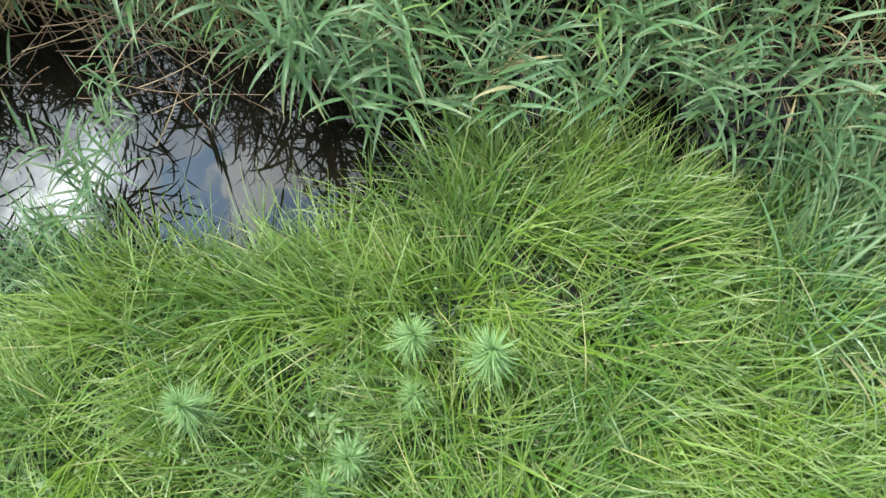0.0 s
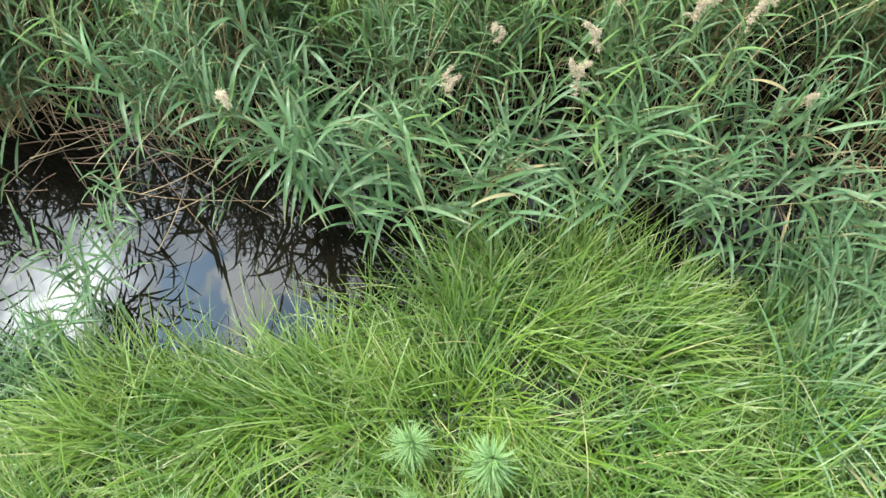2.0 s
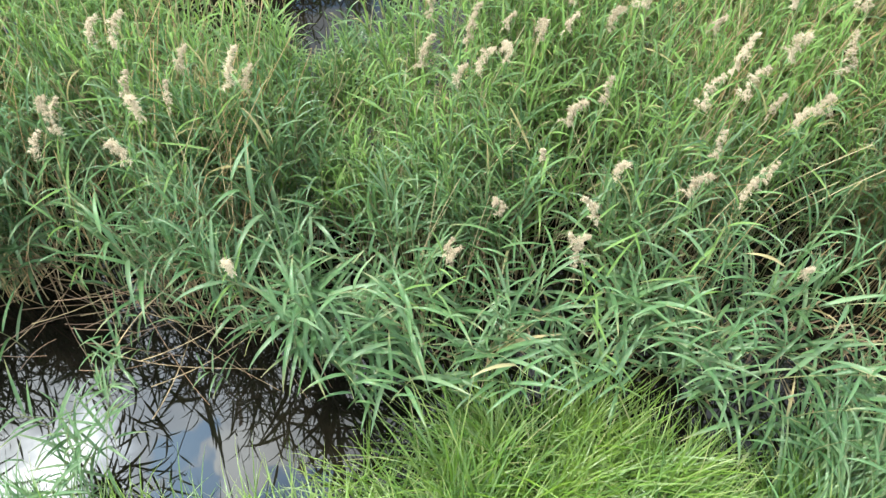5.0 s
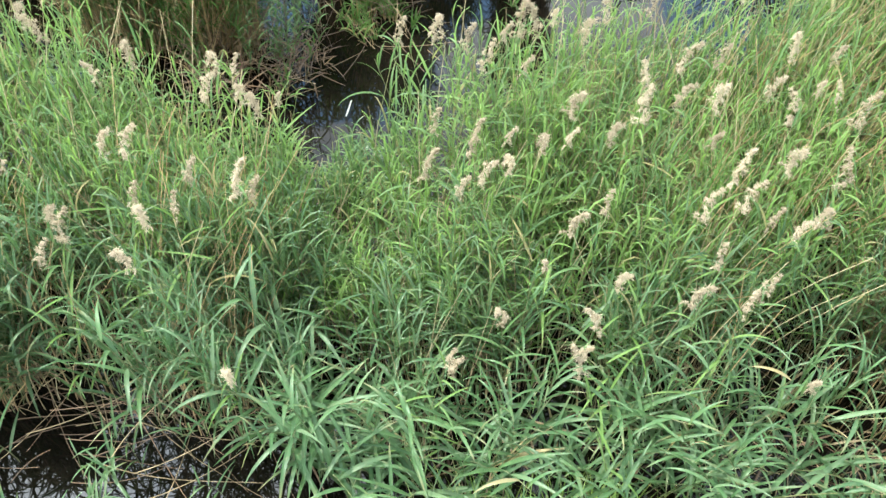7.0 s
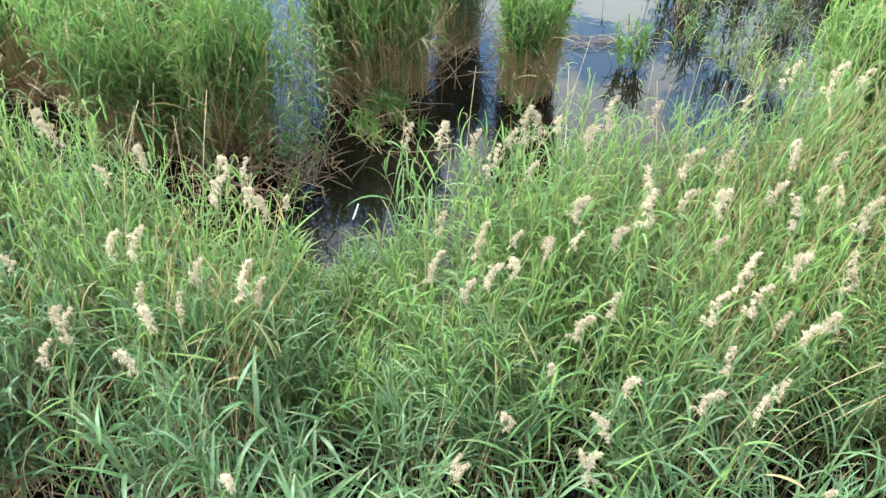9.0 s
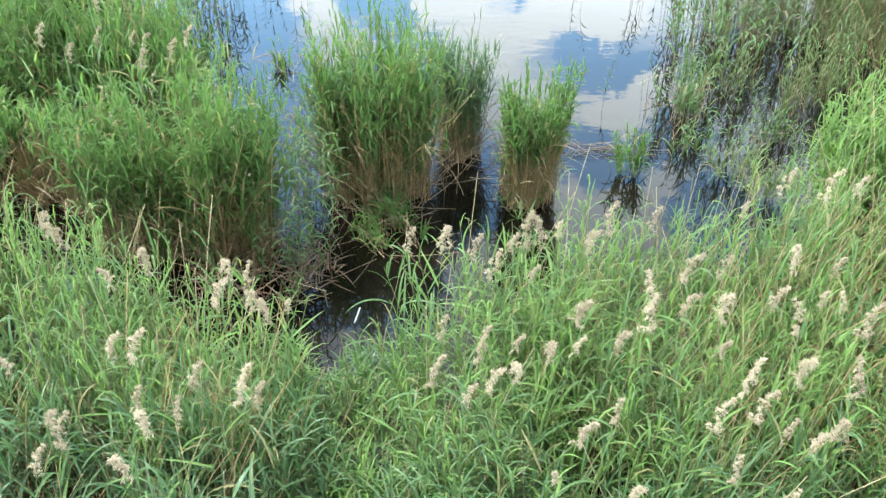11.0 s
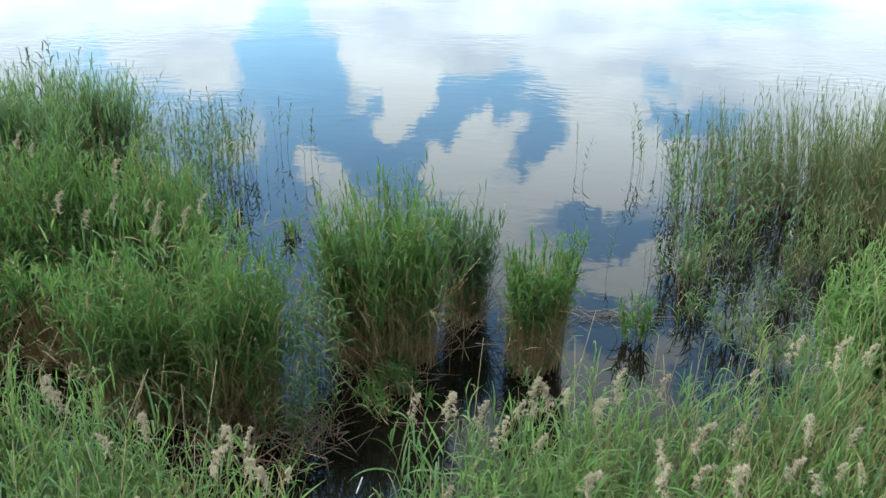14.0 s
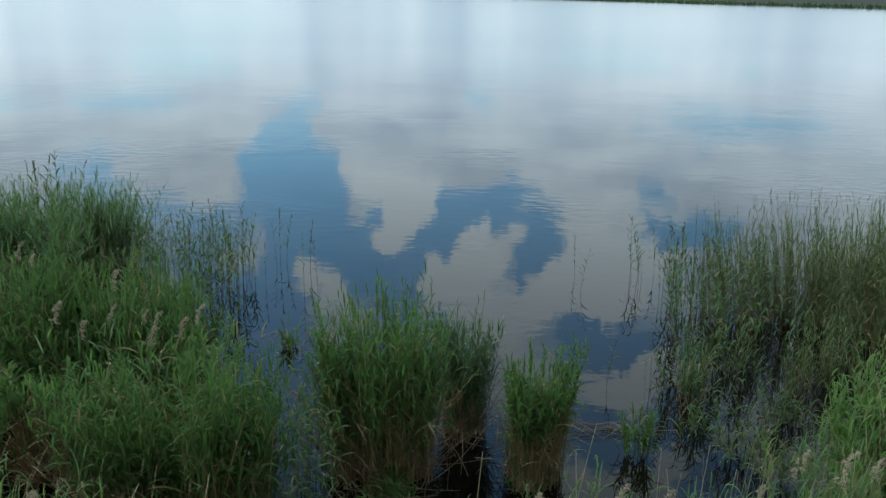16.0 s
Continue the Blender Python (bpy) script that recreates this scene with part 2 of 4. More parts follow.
REED_OLIVE = leaf_material("reed_leaf_olive", (0.068, 0.108, 0.038), (0.160, 0.215, 0.082), (0.26, 0.21, 0.12), 0.10, rough=0.5, pale=0.25, shine=0.15)
REED_THIN = leaf_material("reed_leaf_thin", (0.034, 0.076, 0.028), (0.090, 0.160, 0.044), (0.20, 0.17, 0.09), 0.06, rough=0.45, pale=0.35, shine=0.3)
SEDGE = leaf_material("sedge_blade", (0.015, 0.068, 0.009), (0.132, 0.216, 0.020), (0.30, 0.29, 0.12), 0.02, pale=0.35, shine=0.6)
# low grass: the shade down between the tussocks is put into its dark green
SEDGE_SHADE = leaf_material("shaded_low_grass_blade", (0.010, 0.044, 0.009), (0.048, 0.110, 0.019), (0.20, 0.17, 0.08), 0.02, pale=0.3)
SEDGE_BLUE = leaf_material("sedge_blade_blue", (0.045, 0.106, 0.038), (0.105, 0.192, 0.066), (0.24, 0.21, 0.11), 0.03)
HERB = leaf_material("herb_leaf", (0.112, 0.200, 0.070), (0.185, 0.300, 0.110), (0.25, 0.25, 0.12), 0.0, pale=0.3, shine=0.3)
CLOVER = leaf_material("weed_leaf", (0.060, 0.130, 0.022), (0.100, 0.185, 0.034), (0.25, 0.22, 0.1), 0.0)
STEM = stalk_material("green_stalk", (0.085, 0.120, 0.040), (0.190, 0.180, 0.075))
DRY = stalk_material("dry_stalk", (0.130, 0.085, 0.044), (0.350, 0.262, 0.140), 0.65)
STRAW = stalk_material("straw_stalk", (0.260, 0.205, 0.105), (0.480, 0.400, 0.230), 0.55)
TAN = stalk_material("tan_stalk", (0.23, 0.132, 0.055), (0.47, 0.335, 0.160), 0.6)
DARK_DRY = stalk_material("dark_stalk", (0.050, 0.030, 0.018), (0.170, 0.100, 0.050), 0.55)
PLUME = fluff_material("plume", (0.28, 0.222, 0.142), (0.51, 0.428, 0.300))
SPIKE = fluff_material("dark_spike", (0.060, 0.050, 0.032), (0.150, 0.115, 0.070))


def water_material():
    n = Nodes("lake_water")
    pos = n.node("ShaderNodeNewGeometry").outputs["Position"]
    sep = n.node("ShaderNodeSeparateXYZ", {0: pos})
    far = n.math("MULTIPLY", n.range(sep.outputs[1], 6.0, 16.0), n.range(sep.outputs[1], 20.0, 60.0, 1.0, 0.15))
    gust = n.range(n.noise(0.16, 3, pos), 0.50, 0.68)
    stretch = n.node("ShaderNodeMapping", {"Vector": pos, "Scale": (0.7, 1.25, 1.0), "Rotation": (0, 0, 0.18)})
    waves = n.noise(3.4, 3, stretch.outputs[0], 0.5)
    swell = n.noise(0.5, 2, stretch.outputs[0], 0.4)
    size = n.math("ADD", 0.02, n.math("MULTIPLY", far, n.math("ADD", 0.09, n.math("MULTIPLY", gust, 1.1))))
    height = n.math("ADD", n.math("MULTIPLY", n.math("MULTIPLY", waves, size), 0.011), n.math("MULTIPLY", swell, 0.003))
    bump = n.node("ShaderNodeBump", {"Strength": 1.0, "Distance": 1.0, "Height": height})
    peat = n.mix(n.range(n.noise(1.5, 4, pos), 0.3, 0.7), (0.0025, 0.0024, 0.0020), (0.008, 0.006, 0.004))
    return n.surface(n.node("ShaderNodeBsdfPrincipled", {"Base Color": peat, "Roughness": n.range(sep.outputs[1], 20.0, 70.0, 0.015, 0.13), "IOR": 1.40, "Normal": bump.outputs[0]}).outputs[0])


def ground_material():
    n = Nodes("peat_ground")
    pos = n.node("ShaderNodeNewGeometry").outputs["Position"]
    soil = n.mix(n.range(n.noise(4, 6, pos), 0.3, 0.7), (0.010, 0.008, 0.005), (0.036, 0.028, 0.016))
    moss = n.mix(n.range(n.noise(1.7, 5, pos), 0.42, 0.62), soil, (0.020, 0.034, 0.009))
    bump = n.node("ShaderNodeBump", {"Strength": 0.6, "Distance": 0.03, "Height": n.noise(22, 6, pos)})
    return n.surface(n.node("ShaderNodeBsdfPrincipled", {"Base Color": moss, "Roughness": 0.95, "Normal": bump.outputs[0]}).outputs[0])


WATER, GROUND = water_material(), ground_material()

# ---- mesh building ----
rng = np.random.default_rng(7)


def ribbons(root, az, el, bend, length, width, k=6, cols=3, fold=0.35, twist=None, blunt=0.22, curl=1.3):
    """Blades as long strips: they leave their roots at az and el, droop by bend along their length, and taper to a tip. Returns (points, uv), each N x (k+1) x cols."""
    root = np.asarray(root, float)
    n = len(root)
    s = np.linspace(0, 1, k + 1)
    mid = (s[1:] + s[:-1]) / 2
    ang = el[:, None] - bend[:, None] * mid[None] ** curl
    step = (length / k)[:, None]
    out = np.concatenate([np.zeros((n, 1)), np.cumsum(np.cos(ang) * step, 1)], 1)
    up = np.concatenate([np.zeros((n, 1)), np.cumsum(np.sin(ang) * step, 1)], 1)
    ahead = np.stack([np.cos(az), np.sin(az), np.zeros(n)], -1)
    path = root[:, None] + out[..., None] * ahead[:, None] + up[..., None] * np.array([0, 0, 1.0])
    a2 = np.concatenate([ang[:, :1], ang], 1)
    normal = -np.sin(a2)[..., None] * ahead[:, None] + np.cos(a2)[..., None] * np.array([0, 0, 1.0])
    side = np.broadcast_to(np.stack([-np.sin(az), np.cos(az), np.zeros(n)], -1)[:, None], path.shape)
    if twist is not None:
        tw = twist[:, None, None] * s[None, :, None]
        side, normal = side * np.cos(tw) + normal * np.sin(tw), normal * np.cos(tw) - side * np.sin(tw)
    prof = np.minimum(1.0, (0.35 + s / blunt * 0.65)) * (1 - s ** 2.2) ** 0.9
    prof = np.maximum(prof, 0.03)
    half = (width / 2)[:, None] * prof[None]
    cross = np.linspace(-1, 1, cols)
    pts = path[:, :, None] + side[:, :, None] * (half[..., None] * cross)[..., None]
    pts = pts + normal[:, :, None] * (half[..., None] * np.abs(cross) * fold)[..., None]
    uv = np.stack(np.broadcast_arrays((cross * 0.5 + 0.5)[None, None], s[None, :, None], np.zeros((n, 1, 1)))[:2], -1)
    return pts, np.broadcast_to(uv, (n, k + 1, cols, 2))


def tubes(path, radius, sides=4):
    """Round stalks along paths N x (k+1) x 3; returned as strips whose last column closes on the first."""
    path = np.asarray(path, float)
    n, k1, _ = path.shape
    d = np.gradient(path, axis=1)
    d /= np.linalg.norm(d, axis=-1, keepdims=True) + 1e-9
    ref = np.where(np.abs(d[..., 2:3]) > 0.8, np.array([1.0, 0, 0]), np.array([0, 0, 1.0]))
    u = np.cross(d, ref)
    u /= np.linalg.norm(u, axis=-1, keepdims=True) + 1e-9
    v = np.cross(d, u)
    a = np.linspace(0, 2 * np.pi, sides + 1)
    r = np.broadcast_to(radius, (n, k1))[..., None, None]
    pts = path[:, :, None] + r * (np.cos(a)[:, None] * u[:, :, None] + np.sin(a)[:, None] * v[:, :, None])
    s = np.linspace(0, 1, k1)
    uv = np.stack(np.broadcast_arrays((a / (2 * np.pi))[None, None], s[None, :, None], np.zeros((n, 1, 1)))[:2], -1)
    return pts, np.broadcast_to(uv, (n, k1, sides + 1, 2))


def mesh_of(name, strips):
    """One mesh out of strips: (material, (points, uv)) ..., smooth shaded."""
    verts, quads, uvs, mats, which, base = [], [], [], [], [], 0
    for mat, (p, uv) in strips:
        n, k1, c, _ = p.shape
        if n == 0:
            continue
        if mat not in mats:
            mats.append(mat)
        idx = base + np.arange(n * k1 * c).reshape(n, k1, c)
        q = np.stack([idx[:, :-1, :-1], idx[:, :-1, 1:], idx[:, 1:, 1:], idx[:, 1:, :-1]], -1).reshape(-1, 4)
        verts.append(p.reshape(-1, 3))
        uvs.append(uv.reshape(-1, 2))
        quads.append(q)
        which.append(np.full(len(q), mats.index(mat)))
        base += n * k1 * c
    verts, quads, uvs, which = (np.concatenate(v) for v in (verts, quads, uvs, which))
    me = bpy.data.meshes.new(name)
    me.vertices.add(len(verts))
    me.vertices.foreach_set("co", verts.astype(np.float32).ravel())
    me.loops.add(quads.size)
    me.loops.foreach_set("vertex_index", quads.astype(np.int32).ravel())
    me.polygons.add(len(quads))
    me.polygons.foreach_set("loop_start", np.arange(0, quads.size, 4, dtype=np.int32))
    me.polygons.foreach_set("material_index", which.astype(np.int32))
    layer = me.uv_layers.new(name="blade")
    layer.data.foreach_set("uv", uvs[quads.ravel()].astype(np.float32).ravel())
    for m in mats:
        me.materials.append(m)
    me.update(calc_edges=True)
    me.polygons.foreach_set("use_smooth", np.ones(len(quads), bool))
    return me


def piece(name, strips, parent, label="", kind=""):
    ob = new(name, mesh_of(name, strips))
    ob.parent = parent
    return tagged(ob, label, kind=kind)


def rand(a, b, n):
    return rng.uniform(a, b, n)


def stems_of(xy, z0, h, lean_az, lean, k=6):
    """Paths of stalks that lean more and more towards their tops."""
    s = np.linspace(0, 1, k + 1)
    off = (lean * h)[:, None] * s[None] ** 1.8
    path = np.empty((len(xy), k + 1, 3))
    path[..., 0] = xy[:, 0, None] + np.cos(lean_az)[:, None] * off
    path[..., 1] = xy[:, 1, None] + np.sin(lean_az)[:, None] * off
    path[..., 2] = z0[:, None] + (h * np.sqrt(np.maximum(1 - lean ** 2 * 0.8, 0.15)))[:, None] * s[None]
    return path


def on_path(path, s):
    """Points at the share s (N x m) of the paths."""
    k = path.shape[1] - 1
    f = np.clip(s * k, 0, k - 1e-6)
    i = f.astype(int)
    w = (f - i)[..., None]
    rows = np.arange(len(path))[:, None]
    return path[rows, i] * (1 - w) + path[rows, i + 1] * w


def leaves_on(path, count, low, length, width, el=(0.7, 1.25), bend=(0.5, 1.7), k=6, cols=3, favour=None, spread=1.0, top_up=0.25, curl=1.5):
    """Leaves in two ranks up each stalk, longest in the middle, the top ones steeper."""
    n = len(path)
    start = low + rand(-0.12, 0.22, (n, 1))
    s = start + (0.985 - start) * np.linspace(0, 1, count)[None] + rand(-0.03, 0.03, (n, count))
    s = np.clip(s, 0.05, 0.995)
    root = on_path(path, s).reshape(-1, 3)
    az0 = rand(0, 2 * np.pi, (n, 1)) if favour is None else favour[:, None] + rng.normal(0, 0.8, (n, 1))
    az = (az0 + np.pi * (np.arange(count) % 2)[None] + rng.normal(0, 0.45 * spread, (n, count))).ravel()
    size = (np.sin(np.pi * np.clip(s * 0.75 + 0.18, 0, 1)) ** 0.6 * rand(0.7, 1.2, (n, count))).ravel()
    e = (rand(*el, (n, count)) + top_up * (s > 0.85)).ravel()
    m = len(root)
    return ribbons(root, az, e, rand(*bend, m), size * length, width * rand(0.75, 1.2, m) * np.sqrt(size), k, cols, 0.4, rand(-0.7, 0.7, m), 0.22, curl)


def plumes_at(tip, az, size, count=70, k=2, width=0.007):
    """Nodding plumes: an arching axis, side branches that hang to one side, and tufts of fine fluff along each branch."""
    n = len(tip)
    b = max(7, min(20, count // 14))
    per = max(4, count // b)
    s = (np.linspace(0.0, 1.0, b)[None] + rng.normal(0, 0.03, (n, b))).clip(0, 1)
    axis = tip[:, None].repeat(b, 1)
    bow = 0.36 * s ** 1.9 * size[:, None]
    axis[..., 0] += np.cos(az)[:, None] * bow
    axis[..., 1] += np.sin(az)[:, None] * bow
    axis[..., 2] += (1.25 * s - 0.35 * s ** 2.4) * size[:, None]
    a = az[:, None] + rng.normal(0, 0.95, (n, b))
    long_ = size[:, None] * (0.23 - 0.15 * s) * rand(0.55, 1.25, (n, b))
    u = rng.random((n, b, per)) ** 0.8
    drop = rand(0.4, 1.0, (n, b))[..., None]
    root = axis[:, :, None].repeat(per, 2)
    reach = u * long_[..., None]
    root[..., 0] += np.cos(a)[..., None] * reach * 0.8
    root[..., 1] += np.sin(a)[..., None] * reach * 0.8
    root[..., 2] += reach * (0.65 - 1.7 * u * drop)
    root += rng.normal(0, 0.012, root.shape) * size[:, None, None, None]
    m = n * b * per
    aa = np.repeat(a.ravel(), per) + rng.normal(0, 0.9, m)
    fine = np.repeat(size, b * per) * rand(0.05, 0.12, m)
    return ribbons(root.reshape(-1, 3), aa, rand(-0.6, 1.1, m), rand(0.3, 2.0, m), fine, np.full(m, width) * rand(0.7, 1.5, m), k, 2, 0.0, rand(-1.5, 1.5, m), 0.3)


def reed_strips(xy, z0, h, lean_az, lean, leaf, stalk, count, low, length, width, r=0.0035, k=6, cols=3, **more):
    path = stems_of(xy, z0, h, lean_az, lean)
    taper = r * np.linspace(1.1, 0.45, path.shape[1])
    out = [(stalk, tubes(path, taper[None], 4))]
    out.append((leaf, leaves_on(path, count, low, np.full(1, length)[0], width, k=k, cols=cols, **more)))
    return out, path


def scatter(n, inside, x0, x1, y0, y1):
    """n places in the rectangle at which inside(x, y) gives 1, fewer where it gives less."""
    got = np.empty((0, 2))
    while len(got) < n:
        p = np.stack([rng.uniform(x0, x1, 4 * n), rng.uniform(y0, y1, 4 * n)], -1)
        got = np.concatenate([got, p[rng.random(4 * n) < inside(p[:, 0], p[:, 1])]])
    return got[:n]


def wave(x, y, f, ph=0.0):
    """A smooth, uneven field from -1 to 1."""
    return (np.sin(f * (x * 1.0 + 0.6 * y) + ph) + np.sin(f * (0.7 * y - 1.3 * x) * 0.8 + 1.7 * ph) + np.sin(f * 1.9 * (y + 0.3 * x) + 2.3 + ph)) / 3


# ---- the setting: ground, water ----


def bank_edge(x):
    """How far out (y) the grassy bank reaches."""
    return np.interp(x, [-40, -2.4, -2.15, -1.9, -1.4, -0.6, -0.3, 0.6, 1.3, 2.3, 4, 40], [-3, -0.6, 0.5, 0.95, 1.12, 1.18, 1.55, 1.72, 1.55, 1.2, 0.9, -3])


def ground_height(x, y):
    d = bank_edge(x) - y
    z = np.clip(d * 0.25, -0.45, 0.14) + np.clip(d - 1.2, 0, 30) * 0.10
    z = z + 0.03 * wave(x, y, 3.1) * (np.abs(z) < 0.4)
    shore = y - (300 - 1.1 * np.maximum(x, 0) - 1.6 * np.minimum(x, 0))
    return np.maximum(z, np.clip(shore * 0.02, -0.5, 3.0))


def sheet(name, xs, ys, height, mat):
    gx, gy = np.meshgrid(xs, ys, indexing="ij")
    pts = np.stack([gx, gy, height(gx, gy)], -1)
    uv = np.stack([gx, gy], -1)
    me = mesh_of(name, [(mat, (pts[None], uv[None]))])
    return new(name, me)


def steps(near, far, n, m):
    a = np.linspace(-near, near, n)
    b = np.geomspace(near, far, m + 1)[1:]
    return np.concatenate([-b[::-1], a, b])


ground = sheet("ground", steps(6, 2500, 90, 70), steps(6, 2500, 90, 110), ground_height, GROUND)
tagged(ground, "dark peaty ground rising as a low bank from the lake", "ground", kind="structure")
water = sheet("water", np.array([-2500.0, -300, -60, -12, 12, 60, 300, 2500]), np.array([-60.0, -6, 6, 30, 120, 700, 2400]), lambda x, y: 0 * x, WATER)
tagged(water, "calm brown lake water mirroring clouds and blue sky", "water", kind="structure")


# ---- the near reed beds ----
BED = dict(count=10, low=0.38, length=0.41, width=0.0165, el=(0.75, 1.45), bend=(0.5, 2.5), spread=1.4, curl=2.0)
BACK = dict(count=11, low=0.36, length=0.34, width=0.0140, el=(0.9, 1.5), bend=(0.8, 3.2), spread=1.4, curl=2.2, k=5, cols=2)


def bed_height(x, y):
    """The reeds' height over the near bed: low at the water's edge and along the wet hollow, tall behind."""
    h = np.interp(y, [1.9, 2.4, 3.2, 4.2, 5.5], [1.05, 1.25, 1.45, 1.55, 1.6])
    hollow = np.exp(-((x + 0.62 + 0.1 * (y - 3.4)) / 0.30) ** 2) * np.interp(y, [2.4, 3.0, 5.0], [0, 1, 1])
    return h * (1 - 0.36 * hollow) + 0.10 * wave(x, y, 2.2, 1.0)


def bed_front(x):
    return np.interp(x, [-6, -2.6, -1.6, -0.7, 0.0, 1.0, 1.6, 2.0, 2.5, 6], [2.75, 2.6, 2.5, 2.25, 2.05, 2.1, 2.0, 1.55, 1.35, 1.2])


def bed_back(x):
    return np.interp(x, [-6, -2.8, -2.0, -1.4, -0.75, -0.6, -0.3, 0.0, 0.6, 1.2, 2.0, 3.0, 6], [5.4, 4.75, 4.3, 4.15, 3.95, 3.95, 4.3, 4.45, 4.9, 4.9, 5.2, 5.55, 6.4])


def in_bed(x, y):
    gap_ = np.exp(-((x + 0.62 + 0.1 * (y - 3.4)) / 0.15) ** 2) * np.interp(y, [3.4, 4.0, 5], [0, 0.8, 1])
    hole = np.exp(-(((x - 1.75) / 0.32) ** 2 + ((y - 2.75) / 0.35) ** 2)) + 0.7 * np.exp(-(((x + 1.8) / 0.6) ** 2 + ((y - 2.6) / 0.36) ** 2))
    thick = 0.62 + 0.60 * wave(x, y, 4.3, 0.5)
    near = np.interp(y - bed_front(x), [0, 0.9], [0.45, 1.0])
    return ((y > bed_front(x)) & (y < bed_back(x))) * near * np.clip(thick - 0.75 * gap_ - 0.6 * hole, 0, 1)


def bed_patch(n, x0, x1, y0, y1, leaf, label, shape=BED):
    p = scatter(n, in_bed, x0, x1, y0, y1)
    h = bed_height(p[:, 0], p[:, 1]) * rand(0.58, 1.12, n)
    front = np.clip(1 - (p[:, 1] - bed_front(p[:, 0])) / 0.5, 0, 1)
    az = np.where(rng.random(n) < front, -np.pi / 2 + rng.normal(0, 0.7, n), rand(0, 2 * np.pi, n))
    lean = rand(0.03, 0.22, n) + 0.35 * front * rng.random(n)
    strips, path = reed_strips(p, np.full(n, -0.1), h, az, lean, leaf, STEM, **shape)
    d = rng.integers(0, n, int(n * 0.7))
    q = p[d] + rng.normal(0, 0.06, (len(d), 2))
    dead = stems_of(q, np.full(len(q), -0.1), h[d] * rand(0.6, 1.08, len(d)), rand(0, 6.28, len(d)), rand(0.04, 0.30, len(d)), 4)
    strips.append((DRY, tubes(dead, (0.0032 * np.linspace(1, 0.5, dead.shape[1]))[None], 3)))
    ob = new("reed_bed", mesh_of("reed_bed", strips))
    return tagged(ob, label, "reeds", kind="stuff")


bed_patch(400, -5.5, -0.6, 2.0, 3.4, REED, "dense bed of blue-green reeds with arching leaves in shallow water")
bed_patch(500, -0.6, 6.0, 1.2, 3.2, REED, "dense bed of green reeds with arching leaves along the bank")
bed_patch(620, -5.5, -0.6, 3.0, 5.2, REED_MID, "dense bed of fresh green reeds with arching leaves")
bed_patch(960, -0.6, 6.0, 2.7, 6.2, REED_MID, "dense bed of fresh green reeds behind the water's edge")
bed_patch(880, -5.5, -0.6, 3.0, 5.2, REED_YELLOW, "yellow-green tops of the reeds at the bed's far edge, coloured brighter as if sunlit", BACK)
bed_patch(1750, -0.6, 6.0, 2.9, 6.2, REED_YELLOW, "yellow-green reeds at the far side of the bed, coloured brighter as if sunlit", BACK)


def straw(n, x0, x1, y0, y1, label, mat=STRAW):
    """Pale dead stalks that stand and lean among the living reeds."""
    p = scatter(n, in_bed, x0, x1, y0, y1)
    h = bed_height(p[:, 0], p[:, 1]) * rand(0.75, 1.22, n)
    path = stems_of(p, np.full(n, -0.1), h, rng.normal(0.3, 0.9, n), rand(0.05, 0.42, n))
    return tagged(new("dead_reeds", mesh_of("dead_reeds", [(mat, tubes(path, (0.0040 * np.linspace(1, 0.5, 7))[None], 3))])), label, "dead reeds", kind="stuff")


straw(520, 1.2, 4.5, 2.6, 6.0, "straw-coloured dead stalks standing among the green reeds")
straw(420, 1.0, 4.5, 2.3, 5.0, "reddish-brown dead stalks standing among the green reeds", TAN)
straw(120, -3.2, -1.0, 2.4, 3.4, "reddish-brown dead stalks at the front of the bed", TAN)
straw(260, -4.5, 1.2, 2.4, 5.0, "thin straw-coloured stalks scattered through the reed bed")


# ---- reed clumps standing in the water ----


